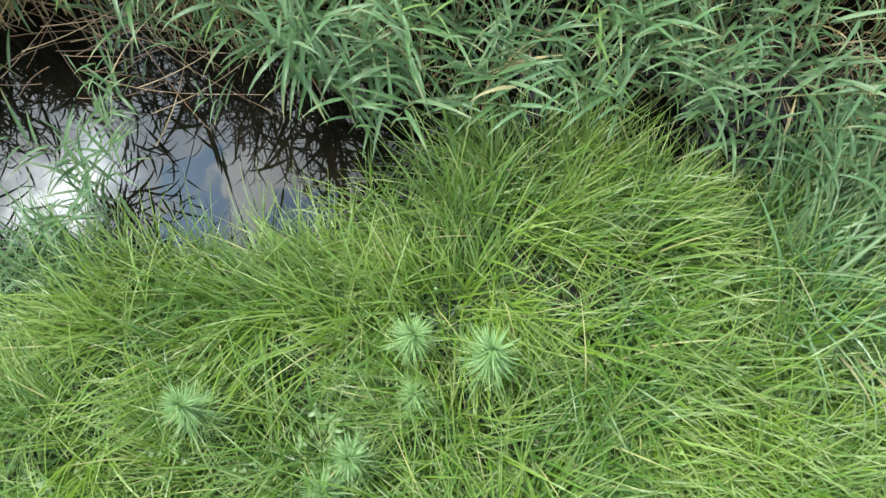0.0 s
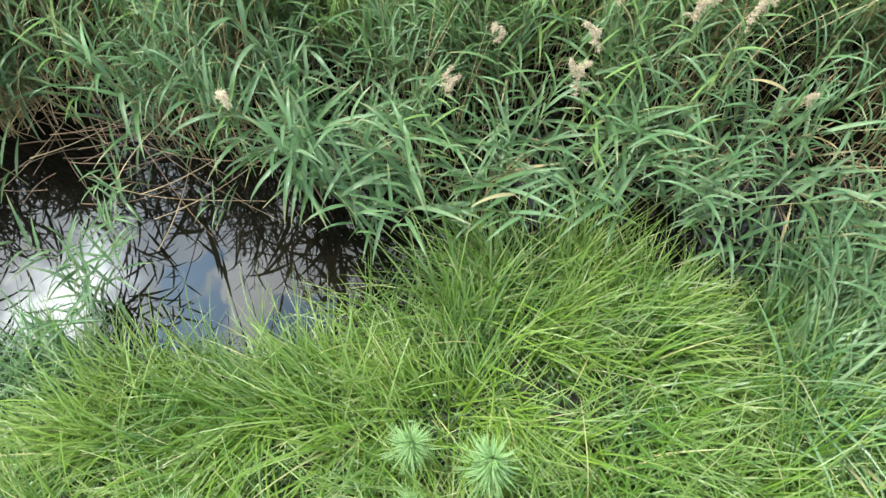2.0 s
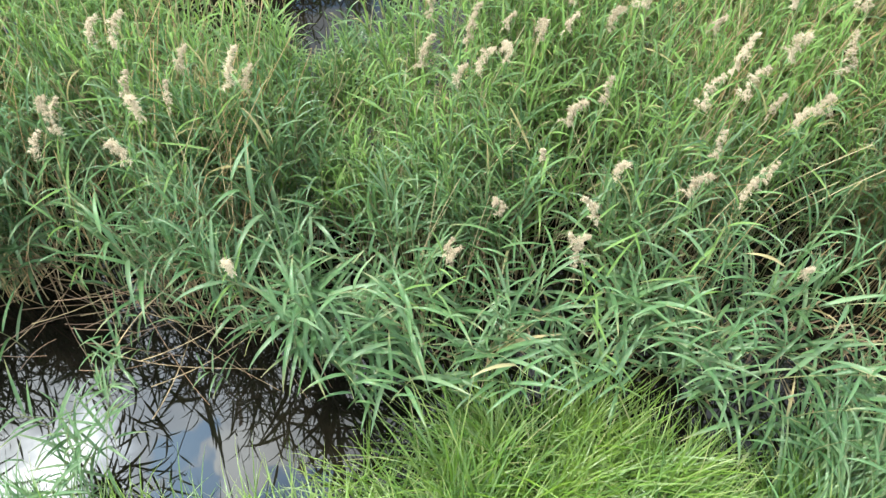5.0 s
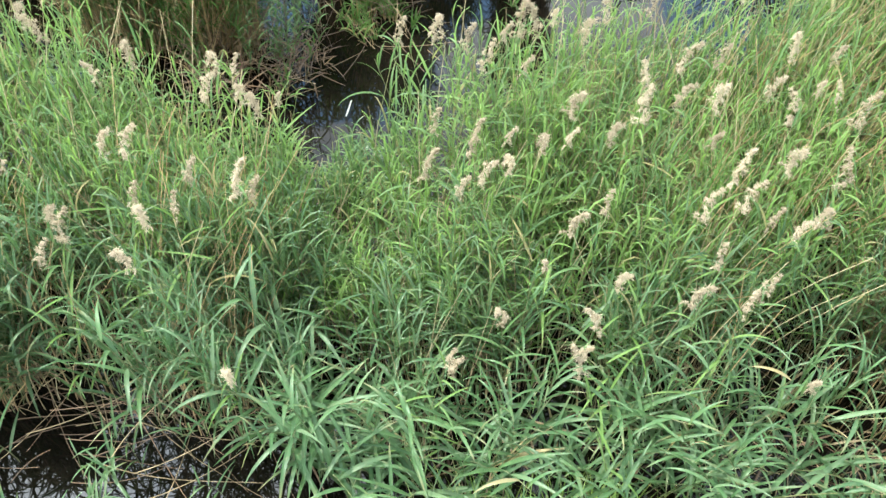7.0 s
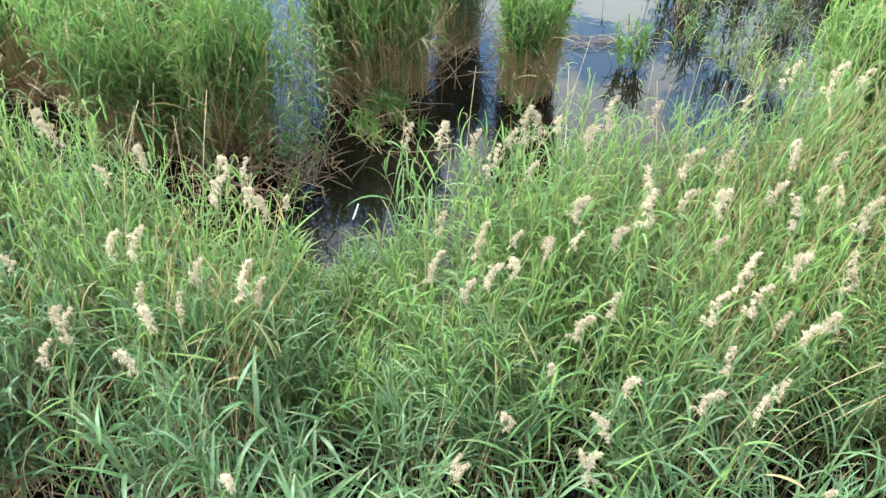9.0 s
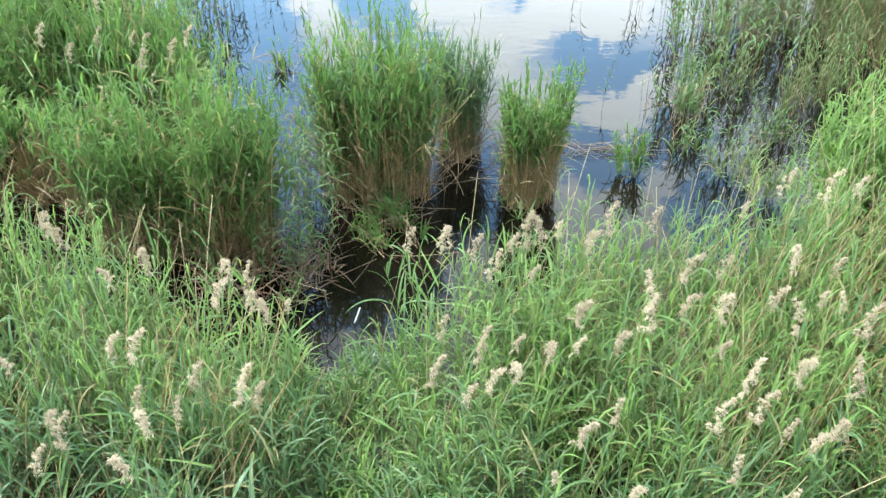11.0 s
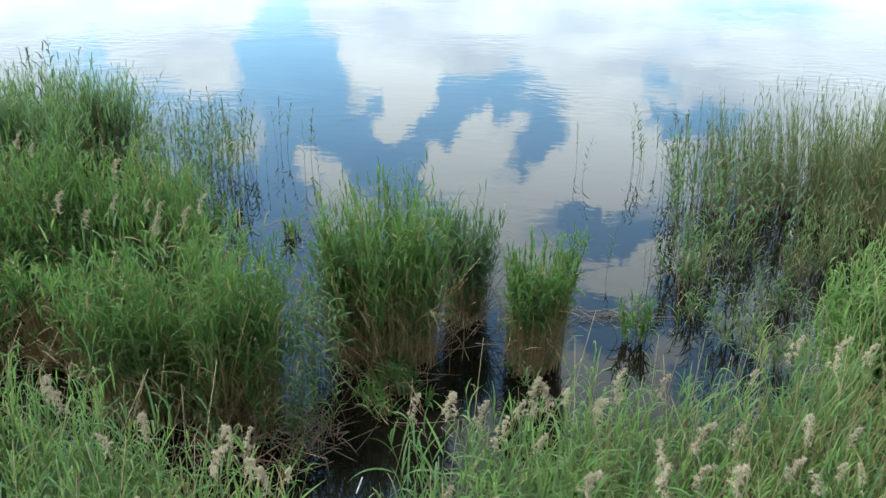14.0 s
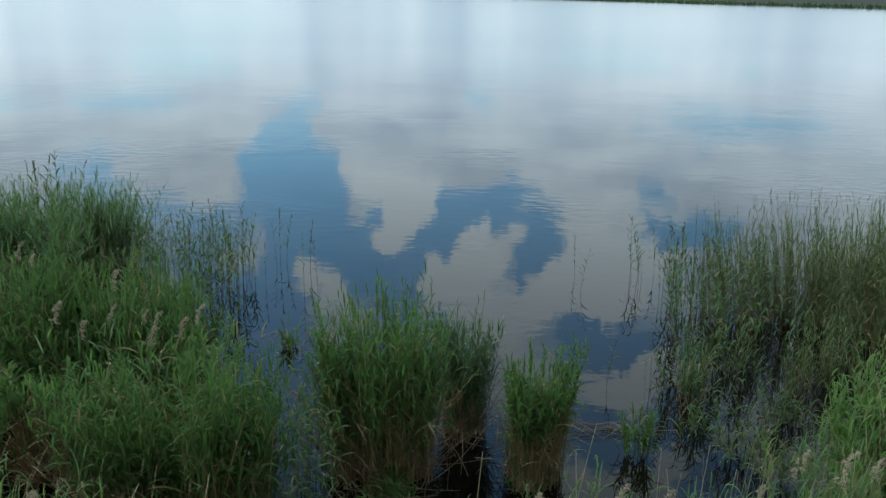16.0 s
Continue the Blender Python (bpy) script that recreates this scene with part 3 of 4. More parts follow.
def reed_clump(x, y, rx, ry, top, n, label, leaf=REED_FAR, stalk=STEM, dry=0.6, length=0.34, width=0.021, count=10, low=0.36, lean=0.12, plume=0.03, foot=0.8, el=(0.7, 1.5), sprawl=0.6, upright=0.2):
    base = tagged(new("reed_clump"), label, "reeds")
    base.location = (x, y, 0)
    k = max(9, n // 15)
    r0, a0 = np.sqrt(rng.random(k)), rand(0, 6.28, k)
    edge = 1 + 0.22 * np.sin(3 * a0 + x) + 0.15 * np.sin(5 * a0 + 2 * y)
    centre = np.stack([rx * r0 * np.cos(a0) * edge, ry * r0 * np.sin(a0) * edge], -1) * foot
    t = rng.integers(0, k, n)
    p = centre[t] + rng.normal(0, 0.12 * min(rx, ry) + 0.012, (n, 2)) * np.where(rng.random((n, 1)) < 0.12, 2.6, 1.0)
    r, a = r0[t], a0[t]
    tall = 1 - 0.34 * rng.random(k) ** 1.5
    h = top * (1 - 0.16 * r ** 2) * tall[t] * (1 - 0.40 * rng.random(n) ** 1.6) * 1.09
    h = h * np.where(rng.random(n) < 0.16, rand(0.3, 0.75, n), 1.0)
    az = a + rng.normal(0, 0.5, k)[t] + rng.normal(0, 0.5, n)
    path = stems_of(p, np.full(n, -0.15), h, az, rand(0.02, lean, n) + rand(0, 0.10, k)[t] + 0.9 * (1 - foot) * r * rx / top * rand(0.6, 1.5, n))
    piece("stand", [(stalk, tubes(path, (0.0038 * np.linspace(1.1, 0.4, path.shape[1]))[None], 3))], base, "upright green-brown reed stalks", "stuff")
    piece("leaves", [(leaf, leaves_on(path, count, low, length, width, el, (0.5, 2.7), 5, 2, spread=1.5, curl=2.1))], base, "narrow green reed leaves", "stuff")
    m = int(n * dry)
    i = rng.integers(0, n, m)
    dead = stems_of(p[i] * 1.05 + rng.normal(0, 0.03, (m, 2)), np.full(m, -0.15), h[i] * rand(upright, 0.85, m), az[i] + rng.normal(0, 0.8, m), 0.02 + sprawl * rng.random(m) ** 2.6, 4)
    w = int(m * 1.2)
    root = on_path(dead, rand(0.15, 0.95, (m, 1)))[:, 0][rng.integers(0, m, w)] if m else np.zeros((0, 3))
    limp = ribbons(root, rand(0, 6.28, w), rand(-0.9, 0.9, w), rand(0.0, 1.6, w), rand(0.1, 0.3, w), rand(0.005, 0.011, w), 4, 2, 0, rand(-1, 1, w))
    piece("dead_growth", [(TAN, tubes(dead, (0.0044 * np.linspace(1, 0.6, dead.shape[1]))[None], 3)), (DRY, limp)], base, "tan dead stalks of last year", "stuff")
    m = int(n * plume)
    if m:
        i = rng.integers(0, n, m)
        piece("fluff", [(PLUME, plumes_at(path[i, -1], rand(0, 6.28, m), rand(0.12, 0.2, m), 40))], base, "pale beige nodding plumes", "stuff")
    return base


reed_clump(-2.38, 6.45, 0.84, 0.50, 1.86, 640, "broad clump of green reeds with brown dead stalks at the waterline", foot=0.82, low=0.42, dry=2.0, upright=0.3)
reed_clump(-3.95, 8.50, 1.0, 0.62, 1.95, 720, "tall thicket of green reeds in the lake", plume=0.05, dry=1.0)
reed_clump(-5.85, 8.10, 1.15, 0.90, 1.95, 700, "tall thicket of green reeds in the lake", plume=0.05, dry=1.0)
reed_clump(-3.45, 9.40, 0.70, 0.50, 1.30, 280, "low bright green reeds beyond the thicket")
reed_clump(-0.82, 7.38, 0.51, 0.44, 1.95, 420, "round clump of green reeds over tan stalks, alone in the water", dry=1.9, low=0.44, foot=0.76, sprawl=0.65, upright=0.25)
reed_clump(-0.07, 8.2, 0.25, 0.26, 1.54, 170, "small dense clump of grey-green reeds in the water", leaf=REED, width=0.014, foot=0.8, low=0.5, dry=1.2)
reed_clump(0.62, 7.30, 0.19, 0.24, 1.72, 190, "slim clump of reeds, green above and straw-brown below", dry=2.5, low=0.60, length=0.28, foot=0.88, sprawl=0.3, upright=0.45)
reed_clump(-3.78, 7.25, 0.34, 0.34, 1.40, 80, "brown hollow of dead reed stalks with a few green leaves", dry=9.0, low=0.78, sprawl=0.9, upright=0.4)
reed_clump(-4.75, 6.75, 0.62, 0.45, 1.55, 240, "green reeds with straw-brown stalks below", dry=2.0, low=0.45)
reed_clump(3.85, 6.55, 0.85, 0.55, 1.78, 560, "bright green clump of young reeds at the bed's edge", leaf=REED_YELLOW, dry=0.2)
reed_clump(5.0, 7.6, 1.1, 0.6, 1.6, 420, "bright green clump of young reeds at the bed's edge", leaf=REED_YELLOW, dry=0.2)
reed_clump(4.1, 9.75, 1.35, 0.75, 1.05, 70, "loose olive reeds in the shallows with water showing between", leaf=REED_OLIVE, length=0.26, width=0.011, dry=0.7, low=0.1, foot=1.0, lean=0.3)
reed_clump(6.1, 9.7, 1.3, 0.9, 1.35, 250, "loose olive reeds in the shallows with water showing between", leaf=REED_OLIVE, length=0.26, width=0.011, dry=0.5, low=0.1, foot=1.0, lean=0.3)
reed_clump(3.0, 8.5, 0.6, 0.5, 0.7, 26, "loose grey-green reeds in the shallows", leaf=REED_THIN, length=0.26, width=0.014, dry=1.0, low=0.1, foot=1.0, lean=0.4)
reed_clump(5.35, 11.7, 1.75, 0.9, 1.90, 600, "wide stand of olive reeds with thin dark leaves in the lake", leaf=REED_OLIVE, length=0.29, width=0.014, dry=0.9, low=0.1, foot=1.0, lean=0.16, el=(0.7, 1.45))
reed_clump(6.75, 11.6, 1.70, 1.25, 2.05, 980, "wide stand of olive reeds with thin dark leaves in the lake", leaf=REED_OLIVE, length=0.29, width=0.014, dry=0.9, low=0.1, foot=1.0, lean=0.16, el=(0.7, 1.45))
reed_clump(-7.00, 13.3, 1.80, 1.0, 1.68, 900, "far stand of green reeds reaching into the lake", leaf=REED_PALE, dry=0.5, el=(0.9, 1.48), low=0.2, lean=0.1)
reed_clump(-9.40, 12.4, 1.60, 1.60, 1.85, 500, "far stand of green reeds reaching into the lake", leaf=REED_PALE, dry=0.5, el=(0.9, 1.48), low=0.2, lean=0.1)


# ---- single reeds ----


def leaf_piece(root, az, el, bend, length, width, mat, parent, name="leaf"):
    one = lambda v: np.array([v], float)
    return piece(name, [(mat, ribbons(np.array([root]), one(az), one(el), one(bend), one(length), one(width), 7, 3, 0.45, rand(-0.6, 0.6, 1)))], parent)


def single_reed(name, label, h, lean, leaves, leaf, stalk, plume=0.0, group="", low=0.3, length=0.36, width=0.019, r=0.0036, head=PLUME, head_name="plume", el=(0.4, 1.2), bend=(0.3, 1.8), far=False):
    """One reed at the origin that leans towards +x: a stem, its leaves and a plume. Returns it and its tip."""
    base = tagged(new(name), label, "reed", group)
    path = stems_of(np.zeros((1, 2)), np.full(1, -0.1), np.array([h]), np.zeros(1), np.array([lean]), 8)
    piece("stem", [(stalk, tubes(path, (r * np.linspace(1.1, 0.45, 9))[None], 6))], base)
    turn = rng.uniform(0, 6.28)
    if far:
        piece("leaves", [(leaf, leaves_on(path, leaves, low, length, width, el, bend, 5, 2))], base, "narrow drooping leaves", "stuff")
        leaves = 0
    for i in range(leaves):
        s = low + (0.98 - low) * i / max(leaves - 1, 1)
        root = on_path(path, np.array([[s]]))[0, 0]
        size = math.sin(math.pi * min(1, s * 0.72 + 0.2)) ** 0.6 * rng.uniform(0.75, 1.2)
        leaf_piece(root, turn + math.pi * (i % 2) + rng.normal(0, 0.5), rng.uniform(*el) + 0.2 * (s > 0.85), rng.uniform(*bend), length * size, width * math.sqrt(size), leaf, base)
    tip = path[0, -1]
    if plume:
        piece(head_name, [(head, plumes_at(tip[None] - np.array([[0, 0, 0.02]]), np.zeros(1), np.full(1, plume), 90 if far else 620, 2, 0.008 if far else 0.0034))], base, kind="stuff")
    return base, Vector(tip)


def stand(model, tip, at, turn_deg, size):
    """A copy of a reed with its foot at the place."""
    return copy_thing(model, pose(at[0], at[1], 0, 0, 0, turn_deg) @ Matrix.Scale(size, 4))


def aside(model):
    """Takes a pattern that has been copied out of the scene."""
    for o in (*model.children_recursive, model):
        bpy.data.objects.remove(o)


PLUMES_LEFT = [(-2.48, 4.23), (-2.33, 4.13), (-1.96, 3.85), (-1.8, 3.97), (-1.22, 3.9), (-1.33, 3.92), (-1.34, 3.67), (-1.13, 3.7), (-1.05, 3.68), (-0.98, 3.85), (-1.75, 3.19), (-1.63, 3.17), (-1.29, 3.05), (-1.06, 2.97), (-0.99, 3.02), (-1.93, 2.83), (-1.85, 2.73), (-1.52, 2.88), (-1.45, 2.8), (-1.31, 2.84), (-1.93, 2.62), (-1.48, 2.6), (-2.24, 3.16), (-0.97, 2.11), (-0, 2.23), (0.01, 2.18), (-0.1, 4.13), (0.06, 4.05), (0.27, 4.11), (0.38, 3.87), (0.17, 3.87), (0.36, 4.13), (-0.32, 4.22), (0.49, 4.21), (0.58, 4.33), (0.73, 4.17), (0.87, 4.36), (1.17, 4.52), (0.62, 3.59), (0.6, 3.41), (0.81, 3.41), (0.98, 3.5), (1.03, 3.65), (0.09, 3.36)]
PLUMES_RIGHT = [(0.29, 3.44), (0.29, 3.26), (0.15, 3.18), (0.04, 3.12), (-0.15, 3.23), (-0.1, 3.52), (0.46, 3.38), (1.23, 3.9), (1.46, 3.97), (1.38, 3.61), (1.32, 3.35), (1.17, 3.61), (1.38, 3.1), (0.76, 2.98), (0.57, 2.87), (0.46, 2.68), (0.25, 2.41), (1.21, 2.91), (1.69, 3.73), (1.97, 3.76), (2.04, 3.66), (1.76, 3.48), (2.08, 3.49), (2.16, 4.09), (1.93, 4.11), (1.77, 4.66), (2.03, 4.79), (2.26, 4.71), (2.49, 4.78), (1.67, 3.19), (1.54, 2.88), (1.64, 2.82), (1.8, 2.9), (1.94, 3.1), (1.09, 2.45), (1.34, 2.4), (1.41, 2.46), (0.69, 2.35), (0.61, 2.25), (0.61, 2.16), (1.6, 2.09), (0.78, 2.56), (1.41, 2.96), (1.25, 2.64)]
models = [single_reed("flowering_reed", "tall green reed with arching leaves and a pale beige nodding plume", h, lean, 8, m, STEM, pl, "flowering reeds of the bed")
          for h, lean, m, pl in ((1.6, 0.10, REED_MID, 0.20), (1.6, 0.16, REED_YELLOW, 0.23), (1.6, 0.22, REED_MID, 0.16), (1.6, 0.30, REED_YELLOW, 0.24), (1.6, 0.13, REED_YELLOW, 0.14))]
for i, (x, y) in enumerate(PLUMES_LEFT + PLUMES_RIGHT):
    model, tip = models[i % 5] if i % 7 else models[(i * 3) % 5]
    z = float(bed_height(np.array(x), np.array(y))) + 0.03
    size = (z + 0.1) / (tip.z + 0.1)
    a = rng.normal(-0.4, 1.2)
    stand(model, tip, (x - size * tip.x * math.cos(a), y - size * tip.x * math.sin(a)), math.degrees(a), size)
for i, (x, y, z) in enumerate(((-3.35, 7.6, 1.80), (-3.25, 7.3, 1.62), (-3.0, 7.4, 1.55), (-2.68, 7.0, 1.55), (-2.58, 7.2, 1.50), (-3.4, 7.0, 1.55), (-4.62, 8.2, 1.85), (-4.45, 8.3, 1.78),
                              (-2.54, 7.4, 1.47), (-3.75, 7.4, 1.57), (-2.85, 7.2, 1.53))):
    model, tip = models[(i * 2) % 5]
    size = (z + 0.05) / (tip.z + 0.1)
    stand(model, tip, (x - size * tip.x, y), rng.normal(0, 40), size)
for model, _ in models:
    aside(model)

edge = [single_reed("reed", "blue-green reed leaning over dark water, long arching leaves", h, lean, n, REED, STEM, 0, "reeds along the water's edge", 0.25, 0.39, 0.026)
        for h, lean, n in ((1.15, 0.30, 8), (1.3, 0.45, 9), (0.95, 0.55, 8), (1.2, 0.2, 9), (1.0, 0.4, 7))]
for i in range(108):
    model, tip = edge[i % 5]
    x = rng.choice([rng.uniform(-3.2, 2.6), rng.uniform(-1.1, 2.6), rng.uniform(-1.0, 2.6), rng.uniform(-0.8, 2.4)])
    y = float(bed_front(x)) + rng.uniform(-0.12, 0.5) + (0.06 if x < -1.6 else 0.0)
    stand(model, tip, (x, y), rng.normal(-90, 45), rng.uniform(0.75, 1.12) + (0.25 if -1.6 < x < -0.6 else 0.0))
for i in range(17):
    model, tip = edge[i % 5]
    x, y = rng.uniform(-2.05, -1.6), rng.uniform(1.35, 2.25)
    stand(model, tip, (x, y), rng.uniform(0, 360), rng.uniform(0.45, 0.85))
for x, y, turn_deg, size in ((-1.2, 2.1, -100, 0.5), (-2.5, 1.45, -60, 0.6), (-2.65, 1.6, 40, 0.7), (-2.4, 2.3, -80, 0.8)):
    stand(*edge[0], (x, y), turn_deg, size)
for model, _ in edge:
    aside(model)

thin = [single_reed("water_reed", "thin single reed with dark narrow leaves standing in open water", h, lean, n, REED_THIN, DARK_DRY, pl, "thin reeds in open water", 0.25, 0.22, 0.0185, 0.0030, SPIKE, "spike", (0.6, 1.35), (0.5, 2.4), True)
        for h, lean, n, pl in ((1.0, 0.05, 11, 0.08), (1.05, 0.14, 12, 0.0), (0.95, 0.22, 10, 0.07), (1.0, 0.09, 12, 0.0))]


def thin_reeds(n, x0, x1, y0, y1, lean_deg, low, high, keep=lambda x, y: True):
    made = 0
    while made < n:
        x, y = rng.uniform(x0, x1), rng.uniform(y0, y1)
        if keep(x, y):
            stand(*thin[made % 4], (x, y), lean_deg + rng.normal(0, 60), 1.7 * rng.uniform(low, high))
            made += 1


thin_reeds(5, -7.6, -6.0, 13.2, 14.0, 60, 1.0, 1.2)
thin_reeds(42, -6.2, -3.5, 12.2, 13.8, 80, 0.45, 0.70)
thin_reeds(66, -5.2, -3.4, 11.4, 13.2, 80, 0.50, 0.75)
thin_reeds(40, -4.3, -3.2, 10.9, 12.2, 80, 0.5, 0.8)
thin_reeds(9, -3.5, -2.1, 11.8, 14.2, 60, 0.35, 0.62)
thin_reeds(10, 2.5, 3.0, 12.2, 13.6, 150, 0.40, 0.62)
thin_reeds(44, 2.75, 4.3, 10.6, 12.6, 150, 0.50, 0.85, lambda x, y: x - 2.7 > (y - 10.6) * 0.1)
thin_reeds(16, 3.2, 4.8, 9.4, 10.8, 120, 0.35, 0.7)
thin_reeds(26, 2.5, 3.7, 9.2, 11.2, 150, 0.55, 0.9, lambda x, y: x - 2.45 > (11.2 - y) * 0.12)
thin_reeds(20, 2.0, 3.3, 7.4, 9.2, 90, 0.30, 0.55)
thin_reeds(48, -1.65, -1.05, 5.5, 7.6, 20, 0.4, 0.75)
thin_reeds(3, 1.2, 1.7, 8.8, 14.0, 90, 0.35, 0.5)
for model, _ in thin:
    aside(model)

reed_clump(1.72, 7.75, 0.13, 0.11, 0.80, 15, "little tuft of fresh reed shoots in open water", dry=0.5, length=0.24, low=0.25)
reed_clump(-2.30, 10.2, 0.14, 0.10, 0.50, 9, "low tuft of fresh reeds over brown litter in the water", dry=2.0, length=0.22)
reed_clump(-0.92, 6.98, 0.42, 0.14, 0.55, 26, "low skirt of bent reeds at the foot of a clump", dry=4.0, length=0.26, lean=0.7, sprawl=1.1)
reed_clump(0.62, 7.05, 0.20, 0.10, 0.45, 10, "low skirt of bent reeds at the foot of a clump", dry=4.0, length=0.22, lean=0.7, sprawl=1.1)
reed_clump(-0.66, 6.55, 0.34, 0.28, 0.45, 22, "short brown reed stubble with a few green shoots", dry=7.0, length=0.22, lean=0.5)
reed_clump(-0.72, 4.55, 0.20, 0.40, 0.50, 34, "low blue-green reed shoots in the wet hollow", leaf=REED, dry=0.3, length=0.3, lean=0.6)
reed_clump(-1.62, 6.00, 0.50, 0.30, 0.55, 16, "tangle of brown dead reeds with few green leaves in water", dry=9.0, length=0.24, lean=0.5, sprawl=1.2)
reed_clump(2.60, 9.2, 0.35, 0.35, 0.85, 18, "loose tuft of olive reeds with bent stalks", leaf=REED_THIN, dry=2.5, lean=0.3)
reed_clump(2.90, 7.6, 0.55, 0.35, 0.65, 24, "short grey-green reeds in shallow water", width=0.014, leaf=REED_OLIVE, dry=0.6, lean=0.4)


# ---- fallen stalks and litter ----
sticks = []
for i in range(6):
    n = 9
    s = np.linspace(0, 1, n)
    length = (0.45, 0.55, 0.7, 0.8, 0.95, 0.35)[i]
    p = np.stack([(s - 0.5) * length, 0.05 * length * np.sin(s * 3 + i), 0.06 * length * np.sin(s * 2.4 + i)], -1)[None]
    ob = new("fallen_stalk", mesh_of("fallen_stalk", [(DRY if i % 3 == 1 else DARK_DRY, tubes(p, (0.0030 * np.linspace(1, 0.5, n))[None], 5))]))
    sticks.append(tagged(ob, "dead brown reed stalk fallen among the reeds at the waterline", "stalk", "fallen reed stalks"))


def fallen(n, x0, x1, y0, y1, z0, z1, tilt, turn_deg=0, spread=90):
    for i in range(n):
        copy_thing(sticks[rng.integers(0, 6)], pose(rng.uniform(x0, x1), rng.uniform(y0, y1), rng.uniform(z0, z1), 0, rng.normal(0, tilt), turn_deg + rng.normal(0, spread)))


fallen(48, -2.7, -0.9, 2.15, 2.75, 0.08, 0.40, 20, 0, 35)
fallen(36, -2.7, -1.1, 2.3, 3.0, 0.25, 0.6, 45, 20, 50)
fallen(16, -0.6, 2.0, 2.1, 2.7, 0.05, 0.45, 35)
fallen(64, -2.2, -1.05, 5.4, 6.4, 0.02, 0.40, 22)
fallen(26, -0.95, -0.3, 6.1, 7.0, 0.02, 0.25, 20)
fallen(34, -0.45, 0.35, 7.3, 8.2, 0.02, 0.30, 26)
fallen(22, -1.3, -0.4, 6.85, 7.2, 0.02, 0.22, 24)
fallen(16, -0.2, 0.5, 7.8, 8.4, 0.02, 0.22, 18, 20, 40)
fallen(36, 0.95, 1.85, 8.15, 8.45, 0.0, 0.05, 4, -8, 16)
fallen(14, 2.15, 2.6, 8.5, 9.5, 0.05, 0.35, 25, 65, 18)
fallen(16, -2.5, -2.0, 9.8, 10.4, 0.0, 0.25, 15)
for ob in sticks:
    bpy.data.objects.remove(ob)

pale = new("pale_stick", mesh_of("pale_stick", [(fluff_material("bleached_wood", (0.62, 0.60, 0.55), (0.72, 0.70, 0.66)), tubes(np.stack([np.linspace(0, 0.03, 6), np.linspace(0, 0.16, 6), 0.02 + np.linspace(0, 0.09, 6) ** 1.5], -1)[None], 0.006, 6))]))
pale.location = (-0.83, 5.30, 0.01)
tagged(pale, "short bleached stick lying in the dark water", "stick")


def litter(n, inside, box, z0, z1, label, mat=DRY):
    p = scatter(n, inside, *box)
    root = np.column_stack([p, rand(z0, z1, n)])
    st = [(mat, ribbons(root, rand(0, 6.28, n), rand(-0.3, 0.6, n), rand(-0.3, 0.8, n), rand(0.12, 0.4, n), rand(0.006, 0.016, n), 4, 2, 0, rand(-1, 1, n)))]
    return tagged(new("reed_litter", mesh_of("reed_litter", st)), label, "litter", kind="stuff")


litter(1500, lambda x, y: (y > bed_front(x) + 0.1) & (y < bed_back(x)), (-5, 6, 1.4, 6), 0.0, 0.35, "brown dead leaves and broken stalks between the reeds")

litter(1100, lambda x, y: (y > bed_front(x) + 0.1) & (y < bed_back(x)), (-5, 6, 1.4, 6), 0.0, 0.3, "dark brown leaves and stalks under the reeds", DARK_DRY)
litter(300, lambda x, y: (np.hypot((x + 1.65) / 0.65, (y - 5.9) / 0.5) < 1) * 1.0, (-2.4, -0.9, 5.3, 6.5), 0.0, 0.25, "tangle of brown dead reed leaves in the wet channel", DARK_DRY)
reed_clump(-2.80, 2.72, 0.65, 0.32, 1.72, 150, "tall blue-green reeds leaning over the pool", leaf=REED, width=0.022, dry=0.5, lean=0.25)

# ---- grass, sedge and herbs on the bank ----


def flow(x, y):
    """The way the bank's grass is combed: outwards from a mound, and down the slope."""
    return np.arctan2(y - 1.15, (x - 0.05) * 1.2)


tussocks = []
for i in range(7):
    n = 120
    a = rng.normal(0, 0.55 if i % 2 else 1.2, n)
    r = 0.17 * np.sqrt(rng.random(n))
    t = rand(0, 6.28, n)
    root = np.stack([r * np.cos(t), r * np.sin(t), np.full(n, -0.03)], -1)
    st = ribbons(root, a, rand(0.75, 1.5, n), rand(0.5, 2.1, n), rand(0.30, 0.78, n), rand(0.0065, 0.0125, n), 7, 2, 0.5, rand(-0.5, 0.5, n))
    base = tagged(new("sedge_tussock"), "tussock of long yellow-green sedge blades on the bank", "sedge", "sedge tussocks on the bank")
    piece("tuft", [(SEDGE, st)], base, kind="stuff")
    for b in range(6):
        leaf_piece((rng.uniform(-0.1, 0.1), rng.uniform(-0.1, 0.1), -0.03), rng.normal(0, 1.2), rng.uniform(0.9, 1.4), rng.uniform(0.8, 1.9), rng.uniform(0.55, 0.8), 0.012, SEDGE, base, "blade")
    tussocks.append(base)
spots = scatter(185, lambda x, y: (y < bank_edge(x) + 0.04) * 1.0, -2.3, 2.9, -1.2, 1.8)
for i, (x, y) in enumerate(spots):
    z = float(ground_height(x, y))
    copy_thing(tussocks[i % 7], pose(x, y, max(z, 0.0), 0, 0, math.degrees(flow(x, y)) + rng.normal(0, 50)) @ Matrix.Scale(rng.uniform(0.7, 1.2), 4))
for i, (x, y) in enumerate(((0.04, 0.92), (0.16, 1.04), (-0.08, 1.02), (0.10, 0.80))):
    copy_thing(tussocks[i], pose(x, y, 0.06, 0, 0, 90 * i + 20) @ Matrix.Scale(0.95, 4))
for model in tussocks:
    aside(model)


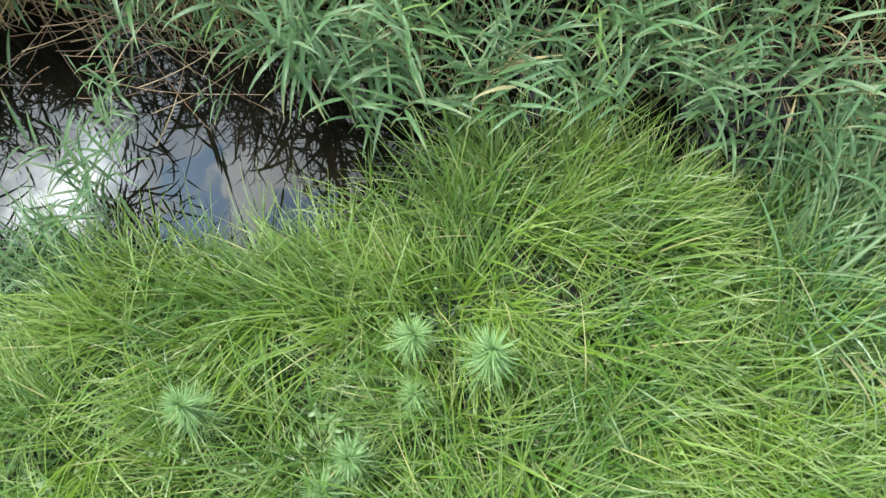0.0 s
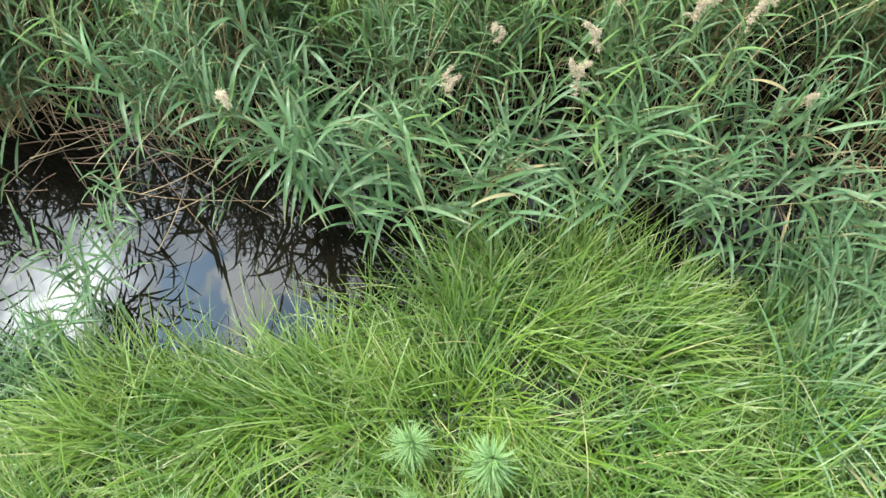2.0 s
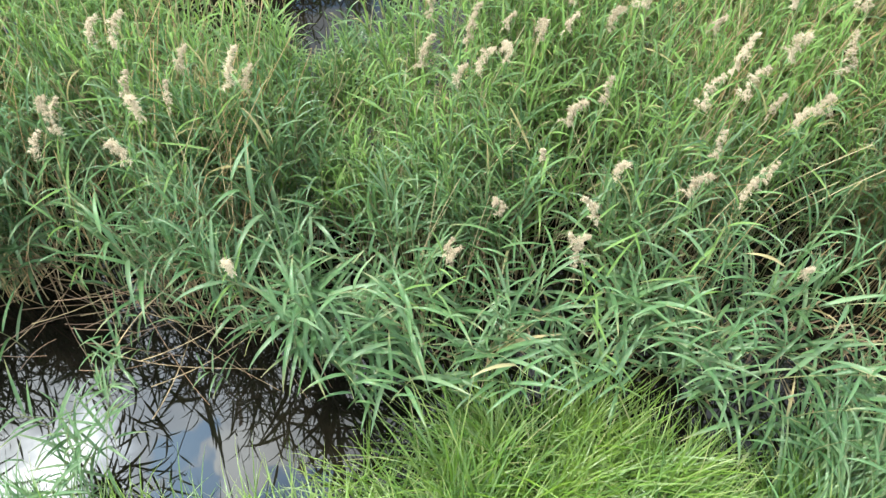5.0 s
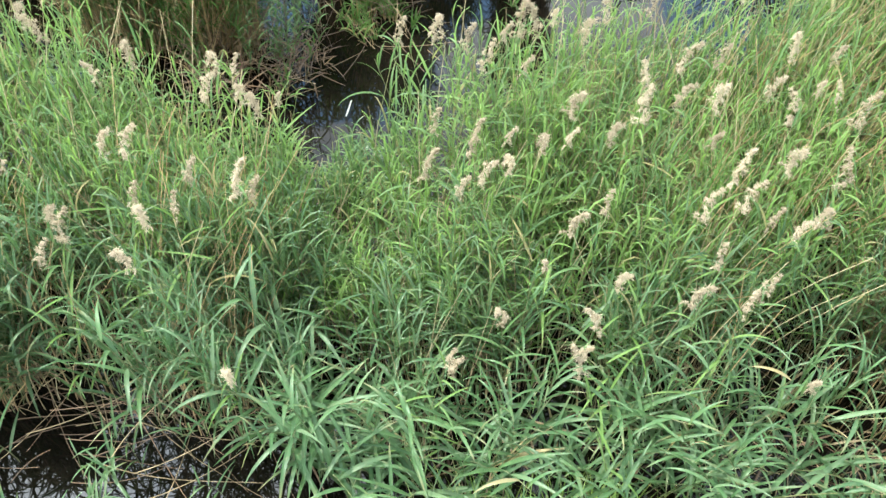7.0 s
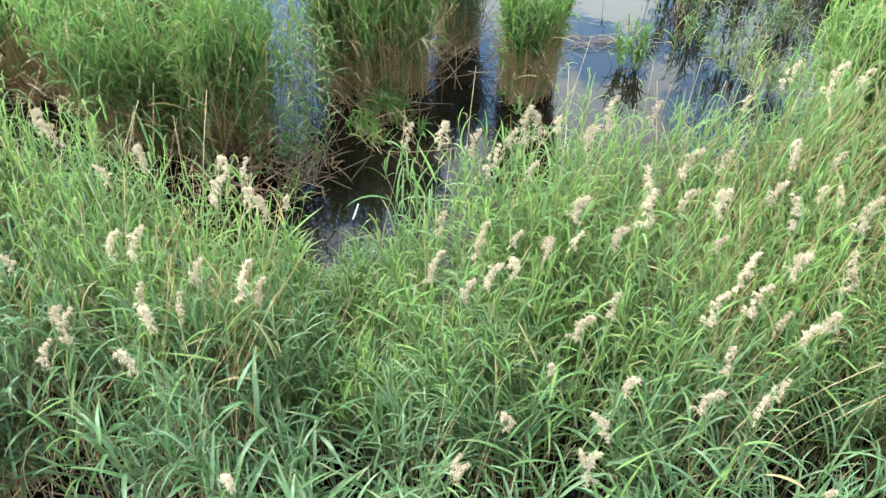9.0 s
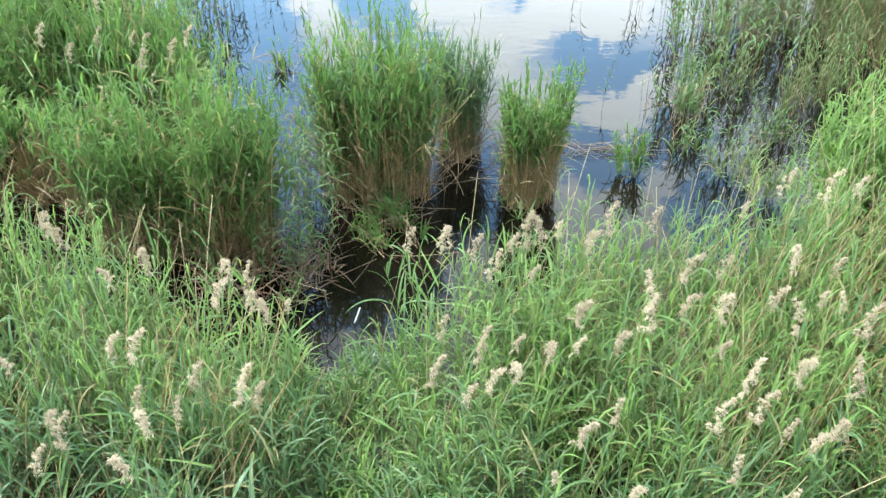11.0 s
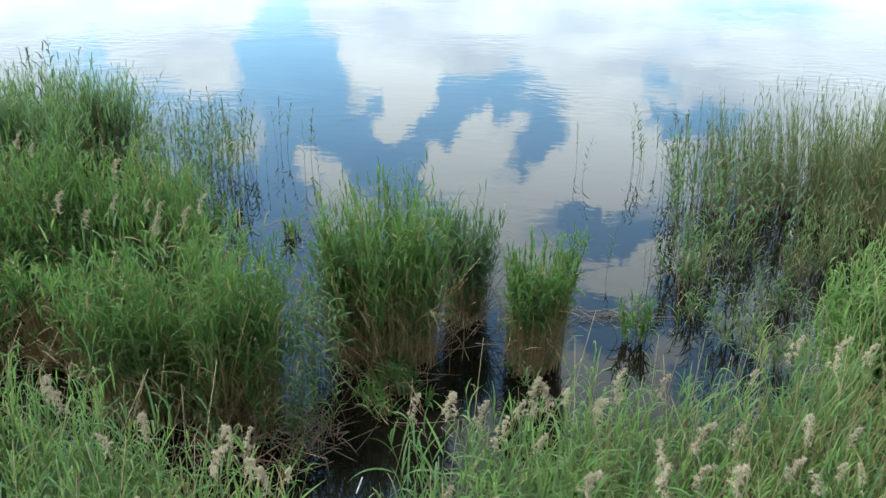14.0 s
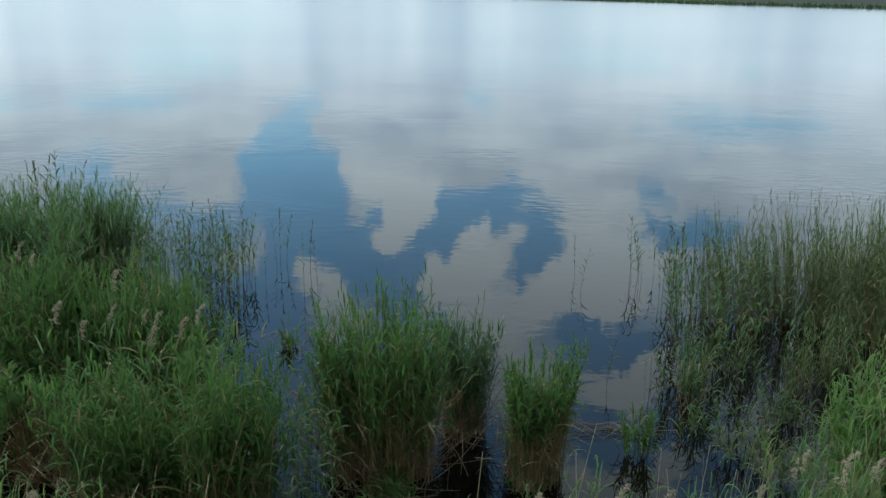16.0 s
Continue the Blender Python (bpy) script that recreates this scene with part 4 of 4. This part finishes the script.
def grass(n, inside, box, mat, length, width, label, comb=1.2):
    p = scatter(n, inside, *box)
    root = np.column_stack([p, np.maximum(ground_height(p[:, 0], p[:, 1]), -0.02) - 0.02])
    st = ribbons(root, flow(p[:, 0], p[:, 1]) + rng.normal(0, comb, n), rand(0.7, 1.5, n), rand(0.2, 1.9, n), rand(*length, n), rand(*width, n), 5, 2, 0, rand(-0.6, 0.6, n))
    return tagged(new("grass", mesh_of("grass", [(mat, st)])), label, "grass", kind="stuff")


# dark-coloured under layer that stands in for shadowed gaps below the sedge
grass(9000, lambda x, y: (y < bank_edge(x) + 0.03) * 1.0, (-3, 3.4, -1.6, 1.8), SEDGE_SHADE, (0.10, 0.32), (0.006, 0.012), "lush low grass covering the wet bank, coloured dark as shade between tussocks")
grass(2200, lambda x, y: ((y < bank_edge(x) + 0.15) & (y > bank_edge(x) - 0.35)) * 1.0, (-2.2, 2.6, 0, 1.9), SEDGE, (0.3, 0.62), (0.005, 0.009), "upright grass along the water's edge", 2.0)
grass(2400, lambda x, y: (np.hypot((x - 2.4) / 0.8, (y - 1.2) / 0.6) < 1) * 1.0, (1.5, 3.3, 0.4, 1.9), SEDGE_BLUE, (0.45, 0.95), (0.012, 0.023), "blue-green broad-bladed grass at the foot of the reeds", 0.9)
grass(500, lambda x, y: (np.hypot((x + 2.15) / 0.5, (y - 1.1) / 0.25) < 1) * 1.0, (-2.8, -1.5, 0.7, 1.5), SEDGE_BLUE, (0.3, 0.6), (0.008, 0.014), "pale blue-green grass at the pool's edge", 1.5)
grass(9000, lambda x, y: (y < bank_edge(x)) * np.where(np.abs(x) < 3, y < -1.3, 1.0), (-30, 30, -30, 1), SEDGE, (0.2, 0.6), (0.012, 0.03), "rough grass of the bank behind", 1.5)


def herb(label, h, whorls):
    base = tagged(new("herb"), label, "herb", "pale feathery herbs in the grass")
    path = stems_of(np.zeros((1, 2)), np.full(1, -0.02), np.array([h]), np.zeros(1), np.full(1, 0.08), 6)
    piece("stem", [(STEM, tubes(path, 0.003, 6))], base)
    for i in range(whorls):
        s = 0.45 + 0.55 * i / (whorls - 1)
        n = 36
        root = np.repeat(on_path(path, np.array([[s]]))[0], n, 0)
        size = 0.155 * (1 - 0.5 * (i / whorls) ** 1.5)
        st = ribbons(root, rand(0, 6.283, n), 0.1 + 1.05 * (i / whorls) ** 2 + rng.normal(0, 0.35, n), rand(-0.3, 1.3, n), size * rand(0.3, 1.35, n), rand(0.004, 0.0075, n), 5, 3, 0.3, rand(-0.6, 0.6, n))
        piece("leaf_whorl", [(HERB, st)], base)
    return base


herbs = [herb("pale green feathery herb with whorled narrow leaves among grass", h, w) for h, w in ((0.46, 12), (0.42, 11), (0.38, 10))]
for i, (x, y, size) in enumerate(((-0.17, 0.72, 0.95), (0.20, 0.61, 1.15), (-0.13, 0.43, 0.9), (-1.14, 0.38, 1.0), (-0.39, 0.18, 1.0), (-0.52, 0.05, 1.05), (0.4, -0.4, 1.0))):
    copy_thing(herbs[i % 3], pose(x, y, 0.13, 0, 0, 50 * i) @ Matrix.Scale(size * 1.06, 4))
for model in herbs:
    aside(model)


def weed(label, n):
    base = tagged(new("weed"), label, "weed", "leafy weeds in the grass")
    for i in range(n):
        a, r, h = rng.uniform(0, 6.28), 0.11 * math.sqrt(rng.random()), rng.uniform(0.16, 0.30)
        foot, top = np.array([r * 0.3 * math.cos(a), r * 0.3 * math.sin(a), 0]), np.array([r * math.cos(a), r * math.sin(a), h])
        s = np.linspace(0, 1, 4)[:, None]
        stalk = tubes((foot * (1 - s) + top * s)[None], 0.0015, 4)
        leaf = ribbons(np.repeat(top[None], 3, 0), a + np.array([0, 2.1, 4.2]), rand(-0.1, 0.3, 3), rand(0.1, 0.6, 3), rand(0.035, 0.055, 3), rand(0.028, 0.042, 3), 5, 3, 0.15, None, 0.5)
        piece("leaf", [(CLOVER, leaf), (STEM, stalk)], base)
    return base


weeds = [weed("low bright green weed with rounded leaflets", n) for n in (9, 13)]
for i, (x, y) in enumerate(((1.11, 0.29), (0.89, 0.19), (-0.9, 0.11), (-1.3, 0.16), (-1.9, 0.08), (1.25, 0.12), (0.2, 0.0), (-0.6, 0.3), (1.0, 0.45))):
    copy_thing(weeds[i % 2], pose(x, y, 0.12, 0, 0, 77 * i) @ Matrix.Scale(rng.uniform(0.75, 0.95), 4))
for model in weeds:
    aside(model)

n = 3600
p = scatter(n, lambda x, y: (y < bank_edge(x)) * np.where(y < 0.6, 1.0, 0.35), -2.6, 2.8, -1.2, 1.5)
root = np.column_stack([p, np.maximum(ground_height(p[:, 0], p[:, 1]), 0) + rand(0.02, 0.12, n)])
st = ribbons(root, rand(0, 6.28, n), rand(-0.1, 0.7, n), rand(0, 0.8, n), rand(0.02, 0.05, n), rand(0.012, 0.026, n), 4, 3, 0.15, None, 0.5)
tagged(new("ground_cover", mesh_of("ground_cover", [(CLOVER, st)])), "small-leaved green undergrowth between the grass", "undergrowth", kind="stuff")

grass(24000, lambda x, y: (y < bank_edge(x)) * np.where(np.abs(x) < 2.9, y < -1.4, 1.0), (-7, 7, -6, 1), SEDGE, (0.25, 0.6), (0.008, 0.016), "rough grass covering the bank", 1.5)

# ---- the far shore ----
n = 9000
x = rand(-420, 160, n)
y = 302 - 1.1 * np.maximum(x, 0) - 1.6 * np.minimum(x, 0) + rng.exponential(3.0, n)
root = np.column_stack([x, y, np.maximum(ground_height(x, y), 0) - 0.1])
st = ribbons(root, rand(0, 6.28, n), rand(1.2, 1.6, n), rand(0, 0.6, n), rand(0.5, 1.2, n), rand(0.2, 0.5, n), 3, 2, 0)
tagged(new("far_reeds", mesh_of("far_reeds", [(REED_THIN, st)])), "dark green belt of reeds along the far shore", "reeds", kind="stuff")
